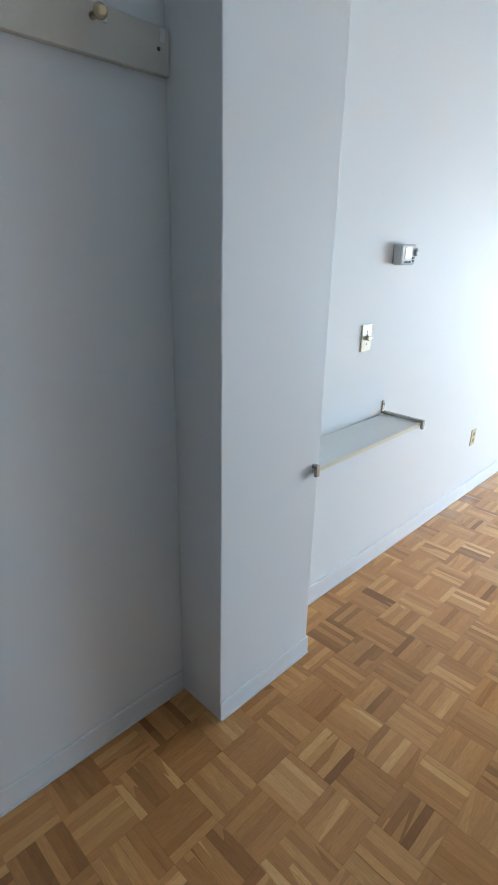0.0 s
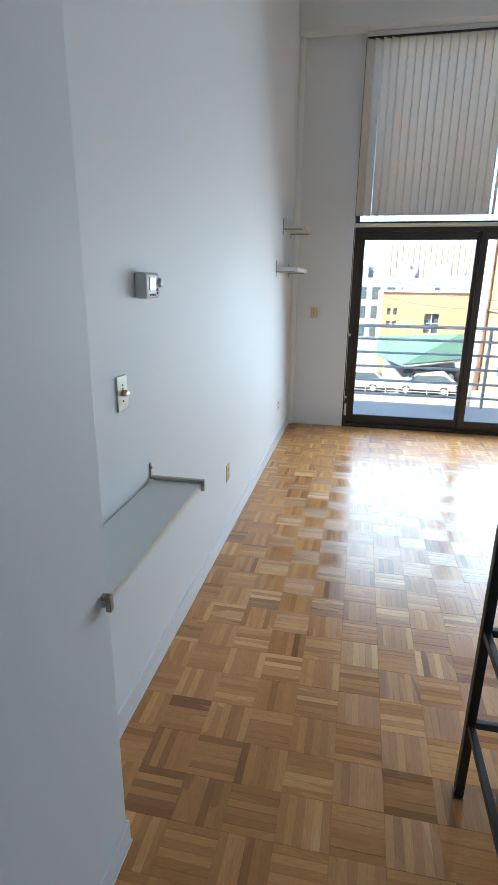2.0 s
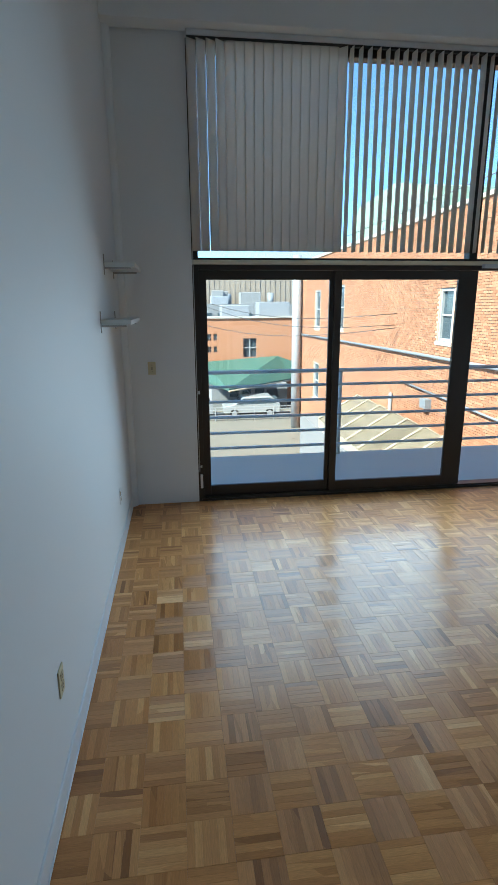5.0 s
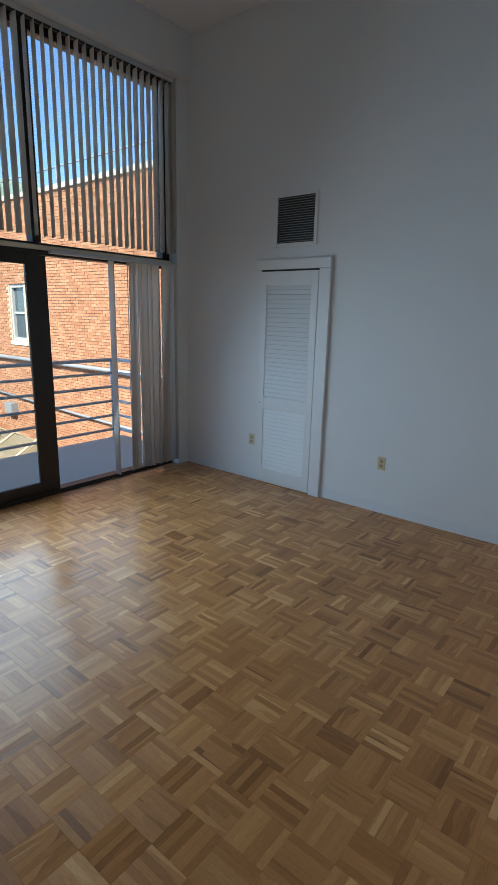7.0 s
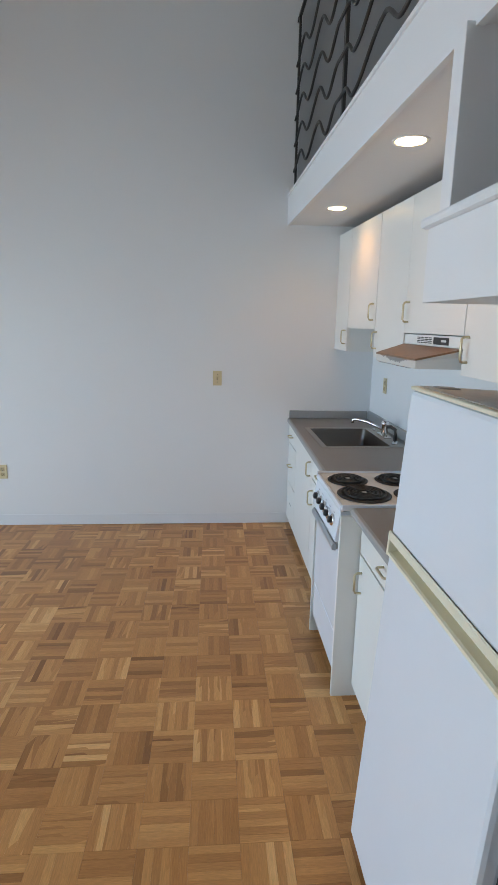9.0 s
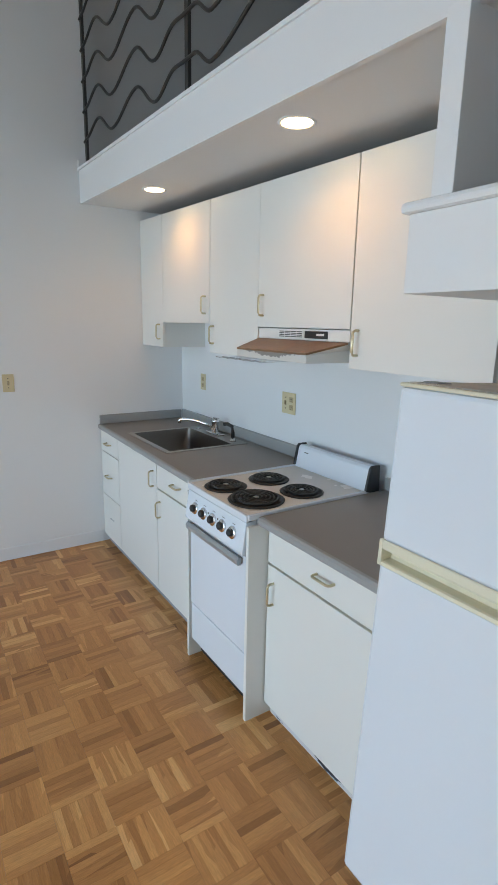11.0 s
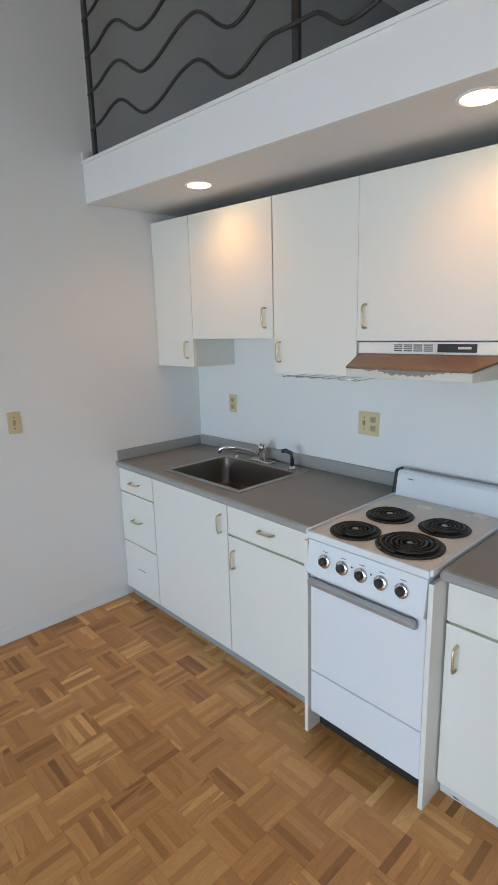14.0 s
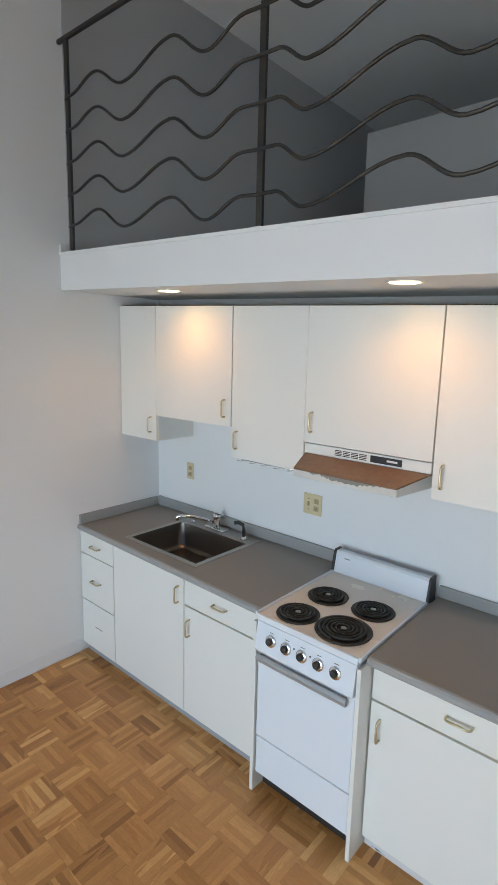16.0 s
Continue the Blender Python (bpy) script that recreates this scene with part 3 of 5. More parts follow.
glazing()
blinds()
solo("corner_pipe", prism([(8.478, 2.268), (8.418, 2.268), (8.419, 2.250), (8.425, 2.232), (8.438, 2.218), (8.456, 2.211), (8.478, 2.210)], "z", 0.0, ZB), M_WALL, "white painted rounded pipe chase up the wall corner", "pipe chase")
solo("blind_cord", tube(bmesh.new(), [(8.465, 1.622, 3.88), (8.467, 1.618, 3.2), (8.466, 1.621, 2.5), (8.47, 1.619, 1.1), (8.468, 1.617, 0.3)], 0.003, 6), M_ALU, "thin white pull cord beside the window", "cord")
bm = bmesh.new()
tube(bm, [(8.13, 0.98, ZC), (8.15, 0.98, 4.22), (8.17, 0.98, 4.15)], 0.012, 8)
lathe(bm, (8.17, 0.98, 4.13), (0, 0, 1), [(0.022, 0), (0.026, 0.02), (0.016, 0.05)], 12)
br = solo("sprinkler_head", bm, M_ALU, "small white sprinkler on the ceiling", "sprinkler")
copy_thing(br, Matrix.Translation(br.location + Vector((0, -2.1, 0))))


# ---- electrical plates and fittings ----
def plate(name, label, cat, centre, u, n, kind, mat, w=0.07, h=0.115):
    """A wall plate at centre; u runs across it, n comes out of the wall."""
    c, u, n = Vector(centre), Vector(u), Vector(n)
    up = Vector((0, 0, 1))
    t = thing(name, c, label, cat)

    def slab_at(du, dz, su, sz, d0, d1, bevel=0.0):
        bm = bmesh.new()
        box(bm, -su / 2, su / 2, d0, d1, -sz / 2, sz / 2, bevel=bevel)
        m = Matrix(((u.x, n.x, 0, 0), (u.y, n.y, 0, 0), (0, 0, 1, 0), (0, 0, 0, 1)))
        bmesh.ops.transform(bm, matrix=Matrix.Translation(c + u * du + up * dz) @ m, verts=bm.verts)
        bmesh.ops.recalc_face_normals(bm, faces=bm.faces)
        return bm

    part("plate", slab_at(0, 0, w, h, 0.0, 0.006, 0.002), mat, t)
    cols = [0] if w < 0.1 else [-0.026, 0.026]
    for k, du in enumerate(cols):
        what = kind if w < 0.1 else ("switch" if k else "outlet")
        if what == "outlet":
            for dz in (0.022, -0.022):
                r = part("socket", slab_at(du, dz, 0.033, 0.029, 0.006, 0.0085, 0.001), M_SOCKET, t)
                part("slot", slab_at(du - 0.006, dz + 0.003, 0.0025, 0.009, 0.0085, 0.009), M_PLASTIC, r)
                part("slot", slab_at(du + 0.006, dz + 0.003, 0.0025, 0.008, 0.0085, 0.009), M_PLASTIC, r)
                part("slot", slab_at(du, dz - 0.008, 0.005, 0.005, 0.0085, 0.009), M_PLASTIC, r)
            part("screw", slab_at(du, 0, 0.006, 0.006, 0.006, 0.0075), M_PLATE, t)
        else:
            # slot as a tan inset, the shading round the toggle in its colour
            part("toggle_slot_shade", slab_at(du, 0.0, 0.0125, 0.027, 0.006, 0.0066), M_TAN, t)
            part("toggle", slab_at(du, 0.003, 0.009, 0.02, 0.006, 0.016, 0.002), M_SOCKET, t)
            for dz in (0.03, -0.03):
                part("screw", slab_at(du, dz, 0.006, 0.006, 0.006, 0.0075), M_DARKGREY, t)
    return t


SOUTH, NORTH, EAST, KIT = ((-1, 0, 0), (0, 1, 0)), ((1, 0, 0), (0, -1, 0)), ((0, 1, 0), (-1, 0, 0)), ((0, -1, 0), (1, 0, 0))
plate("power_outlet", "ivory double power outlet on the white wall", "outlet", (5.968, YR, 0.456), *SOUTH, "outlet", M_IVORY)
plate("power_outlet", "ivory double power outlet beside the louvred door", "outlet", (7.43, YR, 0.43), *SOUTH, "outlet", M_IVORY)
plate("light_switch", "ivory light switch on the white wall", "switch", (4.249, YR, 1.223), *SOUTH, "switch", M_IVORY)
plate("power_outlet", "small pale power outlet above the baseboard", "outlet", (5.465, YL, 0.44), *NORTH, "outlet", M_IVORY)
plate("power_outlet", "small pale power outlet near the window corner", "outlet", (7.595, YL, 0.41), *NORTH, "outlet", M_TRIM)
plate("light_switch", "ivory light switch beside the sliding door", "switch", (XW, 2.02, 1.30), *EAST, "switch", M_IVORY)
plate("power_outlet", "ivory power outlet on the kitchen wall by the sink", "outlet", (XK, -2.297, 1.215), *KIT, "outlet", M_IVORY)
plate("switch_outlet", "wide ivory switch and outlet plate over the counter", "outlet", (XK, -1.271, 1.198), *KIT, "outlet", M_IVORY, 0.122, 0.12)


def fan_switch():
    t = thing("fan_switch", (3.993, YL, 1.257), "tall brushed metal switch plate with a knob", "switch")
    part("plate", one(3.955, 4.030, YL - 0.007, YL, 1.198, 1.316, bevel=0.002), M_PLATE, t)
    part("knob", lathe(bmesh.new(), (3.993, YL - 0.007, 1.257), (0, -1, 0), [(0.011, 0), (0.011, 0.012), (0.008, 0.016)], 16), M_BRASS, t)
    part("lever", one(3.978, 4.008, YL - 0.026, YL - 0.022, 1.253, 1.261, bevel=0.001), M_BRASS, t)
    for z in (1.285, 1.272, 1.230):
        part("screw", lathe(bmesh.new(), (3.993, YL - 0.007, z), (0, -1, 0), [(0.004, 0), (0.003, 0.002)], 10), M_DARKGREY, t)


def thermostat():
    t = thing("thermostat", (4.206, YL, 1.604), "pale grey digital thermostat on the wall", "thermostat")
    part("body", one(4.141, 4.271, YL - 0.045, YL, 1.56, 1.648, bevel=0.010), M_THERMO, t)
    part("screen", one(4.171, 4.226, YL - 0.0475, YL - 0.044, 1.588, 1.632, bevel=0.001), M_LCD, t, "greenish display")
    part("dial", lathe(bmesh.new(), (4.262, YL - 0.030, 1.614), (0.35, -1, 0), [(0.017, 0), (0.017, 0.020), (0.013, 0.024), (0.004, 0.0245)], 20), M_HANDLE, t, "grey dial on the side")
    for dz in (1.590, 1.578):
        part("button", one(4.238, 4.254, YL - 0.049, YL - 0.044, dz - 0.005, dz + 0.005, bevel=0.002), M_DARKGREY, t)
    for k in range(4):
        part("button", one(4.174 + k * 0.014, 4.183 + k * 0.014, YL - 0.048, YL - 0.044, 1.569, 1.577, bevel=0.001), M_DARKGREY, t)


def wall_shelf():
    t = thing("wall_shelf", (3.81, 2.166, 0.85), "white shelf board on brushed steel brackets", "shelf")
    part("board", one(3.40, 4.215, 2.062, 2.262, 0.848, 0.866, bevel=0.002), M_SHELF, t)
    part("edge_band", one(3.417, 4.199, 2.0600, 2.0618, 0.849, 0.865), M_CREAM, t, "cream edge band")
    for x in (3.398, 4.200):
        part("bracket", boxes((x, x + 0.018, 2.050, YL, 0.868, 0.882), (x, x + 0.018, 2.046, 2.060, 0.838, 0.882), (x, x + 0.018, YL - 0.006, YL, 0.868, 0.935), bevel=0.002), M_STEEL, t, "brushed steel bracket")
        part("bolt", lathe(bmesh.new(), (x + 0.009, YL - 0.006, 0.915), (0, -1, 0), [(0.005, 0), (0.004, 0.003)], 10), M_DARKGREY, t)


def small_shelf(x0, x1, y0, z):
    t = thing("small_shelf", ((x0 + x1) / 2, (y0 + YL) / 2, z - 0.03), "short white shelf on grey metal brackets", "shelf", "small shelves")
    part("board", one(x0, x1, y0, YL - 0.003, z - 0.032, z, bevel=0.002), M_SHELF, t)
    for x in (x0 - 0.012, x1 - 0.06):
        part("bracket", boxes((x, x + 0.012, YL - 0.006, YL, z - 0.085, z + 0.055), (x, x + 0.012, y0 + 0.03, YL - 0.006, z - 0.046, z - 0.033), bevel=0.001), M_STEEL, t)


fan_switch()
thermostat()
wall_shelf()
small_shelf(7.62, 8.22, 2.055, 2.140)
small_shelf(7.26, 8.12, 2.075, 1.752)


def hook_board():
    t = thing("coat_hook_board", (2.45, YL + 0.005, 2.017), "white painted board with brass and white coat hooks", "hooks")
    part("board", boxes((1.6, 2.948, YL - 0.007, YL + 0.015, 2.015, 2.117), bevel=0.003), M_PINE, t)
    for x in (2.19, 2.50, 2.735):
        part("knob", lathe(bmesh.new(), (x, YL - 0.007, 2.088), (0, -1, 0), [(0.008, 0), (0.007, 0.022), (0.015, 0.030), (0.016, 0.04), (0.008, 0.047)], 14), M_BRASS, t, "aged brass knob")
    for x in (2.925, 2.765, 2.45):
        part("clip", one(x - 0.006, x + 0.006, YL - 0.013, YL - 0.006, 2.083, 2.112, bevel=0.002), M_TRIM, t, "small white clip")
    part("screw", lathe(bmesh.new(), (2.915, YL - 0.007, 2.068), (0, -1, 0), [(0.005, 0), (0.004, 0.002)], 10), M_DARKGREY, t)


hook_board()


def metal_rack():
    t = thing("metal_rack", (3.58, 0.99, 0.0), "black square-tube metal rack standing on the parquet", "rack")
    for x in (3.816, 3.34):
        for y in (1.069, 0.93):
            part("leg", one(x - 0.014, x + 0.014, y - 0.014, y + 0.014, 0.004, 0.98, bevel=0.002), M_BLACKSTEEL, t)
            part("foot", boxes((x - 0.016, x + 0.016, y - 0.016, y + 0.020, 0.0, 0.004), (x - 0.012, x + 0.012, y + 0.0145, y + 0.018, 0.004, 0.03)), M_STEEL, t)
    for z in (0.30, 0.64, 0.965):
        for y in (1.069, 0.93):
            part("bar", one(3.3545, 3.8015, y - 0.010, y + 0.010, z - 0.012, z + 0.012, bevel=0.002), M_BLACKSTEEL, t)
        for x in (3.816, 3.34):
            part("bar", one(x - 0.010, x + 0.010, 0.9445, 1.0545, z - 0.012, z + 0.012, bevel=0.002), M_BLACKSTEEL, t)


metal_rack()


# ---- south wall: louvred door and vent ----
def louvred_door():
    d = thing("door_1", (6.98, YR, 0.0), "white louvred closet door, closed, in a white casing", kind="structure")
    y = YR
    part("casing", boxes((6.572, 6.690, y, y + 0.036, 0.0, 2.112), (6.572, 7.40, y, y + 0.036, 2.115, 2.205), bevel=0.005), M_TRIM, d)
    part("reveal", one(6.695, 7.355, y, y + 0.004, 2.100, 2.115), M_GAP, d)
    part("gap", one(6.695, 6.703, y, y + 0.004, 0.0, 2.10), M_GAP, d)
    x0, x1, f = 6.703, 7.352, y + 0.026
    leaf = part("leaf", boxes((x0, 6.772, y, f, 0.012, 2.098), (7.276, x1, y, f, 0.012, 2.098), (6.772, 7.276, y, f, 1.972, 2.098), (6.772, 7.276, y, f, 0.778, 0.905), (6.772, 7.276, y, f, 0.012, 0.158), bevel=0.002), M_TRIM, d)
    # the grey of this sheet stands in for shade between the slats
    part("backing", one(6.772, 7.276, y, y + 0.002, 0.158, 1.972), M_DUST_SHADE, d, "flat grey sheet toned as the shade behind the slats")
    sl = prism([(y + 0.010, 0.0), (y + 0.021, -0.035), (y + 0.0245, -0.035), (y + 0.0245, -0.031), (y + 0.0135, 0.004)], "x", 6.7725, 7.2755)
    first = None
    for lo, hi in ((0.905, 1.972), (0.158, 0.778)):
        n = round((hi - lo) / 0.0425)
        for k in range(n):
            z = lo + (k + 1) * (hi - lo) / n - 0.004
            if first is None:
                first = part("slat", sl, M_TRIM, leaf)
                z_first = 0.0
            if k == 0 and lo > 0.5:
                first.matrix_basis = Matrix.Translation((0, 0, z))
            else:
                child_copy(first, leaf, Matrix.Translation((0, 0, z)))
    for z in (0.84,):
        part("pull", lathe(bmesh.new(), (7.32, f, z), (0, 1, 0), [(0.006, 0), (0.008, 0.012), (0.004, 0.016)], 12), M_TRIM, d)


def wall_vent():
    v = thing("air_vent", (6.98, YR, 2.31), "white framed air return grille with dark slots", "vent")
    y = YR
    part("frame", boxes((6.752, 6.785, y, y + 0.012, 2.312, 2.768), (7.185, 7.213, y, y + 0.012, 2.312, 2.768), (6.785, 7.185, y, y + 0.012, 2.312, 2.345), (6.785, 7.185, y, y + 0.012, 2.738, 2.768), bevel=0.003), M_TRIM, v)
    part("backing", one(6.785, 7.185, y, y + 0.002, 2.345, 2.738), M_PLASTIC, v, "dark duct behind")
    n = 19
    for k in range(n):
        z = 2.352 + k * 0.0205
        part("slat", prism([(y + 0.003, z + 0.006), (y + 0.009, z), (y + 0.010, z + 0.0015), (y + 0.004, z + 0.0075)], "x", 6.785, 7.185), M_KICK, v)


louvred_door()
wall_vent()


# ---- kitchen ----
def pull(parent, a, b, out):
    """A bent bar handle from a to b standing off along out."""
    a, b, o = Vector(a), Vector(b), Vector(out)
    d = (b - a).normalized() * 0.010
    bm = tube(bmesh.new(), [a, a + o * 0.018, a + o * 0.026 + d * 0.4, a + o * 0.030 + d, b + o * 0.030 - d, b + o * 0.026 - d * 0.4, b + o * 0.018, b], 0.0052, 8)
    part("handle", bm, M_BRASS, parent, "aged brass bar handle")


FX = 3.66
OUT = (1, 0, 0)


def front(cab, name, y0, y1, z0, z1, x=FX, handle=None):
    g = 0.0022
    d = part(name, one(x - 0.018, x, y0 + g, y1 - g, z0 + g, z1 - g, bevel=0.0018), M_CAB, cab)
    if handle == "h":
        c = (y0 + y1) / 2
        zc = (z0 + z1) / 2 if z1 - z0 < 0.4 else z1 - 0.16
        pull(d, (x, c - 0.045, zc), (x, c + 0.045, zc), OUT)
    elif handle:
        side, end = handle
        yh = y0 + 0.045 if side == "l" else y1 - 0.045
        zh = z1 - 0.16 if end == "t" else z0 + 0.06
        pull(d, (x, yh, zh), (x, yh, zh + 0.092), OUT)
    return d


def base_units():
    kick = 0.065
    for y0, y1, kind in ((YR + 0.012, -2.275, "drawers"), (-2.273, -1.625, "door"), (-1.623, -1.08, "both"), (-0.512, 0.172, "right")):
        lab = {"drawers": "white laminate drawer unit with three drawers", "door": "white laminate sink cabinet with one door", "both": "white laminate base cabinet, drawer over door", "right": "wide white laminate base cabinet, drawer over door"}[kind]
        c = thing("base_cabinet", (3.35, (y0 + y1) / 2, 0.0), lab, "cabinet", "kitchen base cabinets")
        part("body", one(XK + 0.004, FX - 0.020, y0, y1, kick, 0.866 if kind != "door" else 0.70), M_CAB, c)
        part("gap", one(FX - 0.0200, FX - 0.0185, y0 + 0.002, y1 - 0.002, kick + 0.005, 0.862), M_IVORY, c)
        k = part("kickboard", one(FX - 0.05, FX - 0.035, y0, y1, 0.0, kick - 0.002), M_KICK if kind != "right" else M_CHIPPED, c, "grey kickboard" if kind != "right" else "chipped white painted kickboard")
        if kind == "drawers":
            for z0, z1 in ((0.715, 0.862), (0.390, 0.713), (kick, 0.388)):
                d = front(c, "drawer", y0 - 0.01, y1, z0, z1, handle="h" if z0 > 0.2 else None)
                if z0 < 0.2:
                    part("scar", boxes((FX, FX + 0.0012, -2.495, -2.415, 0.226, 0.232)), M_KICK, d, "grey marks of a lost handle")
        elif kind == "door":
            front(c, "door", y0, y1, kick, 0.862, handle=("r", "t"))
        else:
            front(c, "drawer", y0, y1, 0.706, 0.862, handle="h")
            front(c, "door", y0, y1, kick, 0.700, handle=("l", "t"))


def worktops():
    z0, z1, xf = 0.868, 0.904, 3.712
    sx0, sx1, sy0, sy1 = 3.15, 3.585, -2.215, -1.615
    w = thing("worktop", (3.36, -1.85, z0), "grey laminate worktop with backsplash lip", "worktop")
    def skewed(bm):
        """The front edge runs slightly inwards towards the wall corner."""
        for v in bm.verts:
            if v.co.x > 3.64:
                v.co.x += 0.036 * (v.co.y + 1.058) / 1.59
        return bm
    part("top", skewed(boxes((XK, sx0, YR, -1.058, z0, z1), (sx1, xf - 0.018, YR, -1.058, z0, z1), (sx0, sx1, YR, sy0, z0, z1), (sx0, sx1, sy1, -1.058, z0, z1))), M_COUNTER, w)
    part("nosing", skewed(prism([(xf - 0.0182, z0), (xf - 0.008, z0), (xf, z0 + 0.010), (xf, z1 - 0.010), (xf - 0.006, z1 - 0.002), (xf - 0.0182, z1)], "y", YR, -1.058)), M_SPLASH, w, "rounded light grey edge")
    part("backsplash", boxes((XK, XK + 0.02, YR + 0.02, -1.058, z1, 0.972), bevel=0.004), M_SPLASH, w)
    part("side_splash", boxes((XK + 0.02, 3.663, YR, YR + 0.02, z1, 0.968), bevel=0.004), M_SPLASH, w)
    r = thing("worktop", (3.36, -0.17, z0), "short grey laminate worktop beside the stove", "worktop")
    part("top", boxes((XK, xf - 0.018, -0.515, 0.172, z0, z1)), M_COUNTER, r)
    part("nosing", prism([(xf - 0.0182, z0), (xf - 0.008, z0), (xf, z0 + 0.010), (xf, z1 - 0.010), (xf - 0.006, z1 - 0.002), (xf - 0.0182, z1)], "y", -0.515, 0.172), M_SPLASH, r, "rounded light grey edge")
    part("backsplash", boxes((XK, XK + 0.02, -0.515, 0.172, z1, 0.962), bevel=0.004), M_SPLASH, r)
    # sink
    s = thing("sink", (3.37, -1.915, 0.73), "stainless steel single bowl sink set in the worktop", "sink")
    part("rim", boxes((sx0 - 0.09, sx0 + 0.012, sy0 - 0.02, sy1 + 0.02, z1, z1 + 0.004), (sx1 - 0.012, sx1 + 0.02, sy0 - 0.02, sy1 + 0.02, z1, z1 + 0.004), (sx0 + 0.012, sx1 - 0.012, sy0 - 0.02, sy0 + 0.012, z1, z1 + 0.004), (sx0 + 0.012, sx1 - 0.012, sy1 - 0.012, sy1 + 0.02, z1, z1 + 0.004), bevel=0.0015), M_STEEL, s)
    bm = bmesh.new()
    def ring(ins, z, n=5, rad=0.05):
        x0, x1, y0, y1 = sx0 + 0.012 + ins, sx1 - 0.012 - ins, sy0 + 0.012 + ins, sy1 - 0.012 - ins
        out = []
        for cx, cy, a0 in ((x1 - rad, y1 - rad, 0), (x0 + rad, y1 - rad, 90), (x0 + rad, y0 + rad, 180), (x1 - rad, y0 + rad, 270)):
            for k in range(n):
                a = radians(a0 + 90 * k / (n - 1))
                out.append(bm.verts.new((cx + rad * math.cos(a), cy + rad * math.sin(a), z)))
        return out
    rings = [ring(0, z1 + 0.003, rad=0.03), ring(0.004, z1 - 0.02, rad=0.035), ring(0.012, 0.765), ring(0.02, 0.750), ring(0.045, 0.742)]
    for a, b in zip(rings, rings[1:]):
        for k in range(len(a)):
            f = bm.faces.new((a[k], a[(k + 1) % len(a)], b[(k + 1) % len(a)], b[k]))
            f.smooth = True
    bm.faces.new(rings[-1][::-1])
    bmesh.ops.recalc_face_normals(bm, faces=bm.faces)
    bmesh.ops.reverse_faces(bm, faces=bm.faces)
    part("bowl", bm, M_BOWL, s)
    part("drain", lathe(bmesh.new(), (3.37, -1.915, 0.7425), (0, 0, 1), [(0.045, 0), (0.043, 0.003), (0.03, 0.0015), (0.005, 0.001)], 20), M_STEEL, s)
    # tap and sprayer
    f = thing("kitchen_tap", (3.105, -1.935, z1 + 0.004), "chrome single lever kitchen tap behind the sink", "tap")
    part("base_plate", one(3.080, 3.132, -2.02, -1.85, z1 + 0.004, z1 + 0.016, bevel=0.004), M_CHROME, f)
    part("body", lathe(bmesh.new(), (3.105, -1.935, z1 + 0.016), (0, 0, 1), [(0.022, 0), (0.022, 0.055), (0.025, 0.058), (0.025, 0.085), (0.018, 0.094)], 20), M_CHROME, f)
    part("spout", tube(bmesh.new(), [(3.115, -1.945, z1 + 0.045), (3.15, -1.985, z1 + 0.068), (3.21, -2.045, z1 + 0.088), (3.265, -2.10, z1 + 0.092), (3.28, -2.115, z1 + 0.082), (3.281, -2.116, z1 + 0.062)], 0.0095, 10), M_CHROME, f)
    part("lever", one(3.10, 3.118, -1.945, -1.885, z1 + 0.111, z1 + 0.119, bevel=0.003), M_CHROME, f)
    sp = thing("sink_sprayer", (3.115, -1.69, z1 + 0.004), "black hand sprayer standing by the tap", "sprayer")
    part("holder", lathe(bmesh.new(), (3.115, -1.69, z1 + 0.004), (0, 0, 1), [(0.024, 0), (0.02, 0.008), (0.013, 0.02)], 16), M_CHROME, sp)
    part("wand", tube(bmesh.new(), [(3.115, -1.69, z1 + 0.024), (3.115, -1.69, z1 + 0.06), (3.118, -1.695, z1 + 0.095), (3.14, -1.715, z1 + 0.112), (3.16, -1.73, z1 + 0.108)], 0.012, 10), M_PLASTIC, sp)
    cp = lathe(bmesh.new(), (3.115, -2.15, z1 + 0.004), (0, 0, 1), [(0.018, 0), (0.018, 0.004), (0.010, 0.010)], 14)
    solo("sink_plug", cp, M_CHROME, "small chrome cap on the sink rim", "plug")


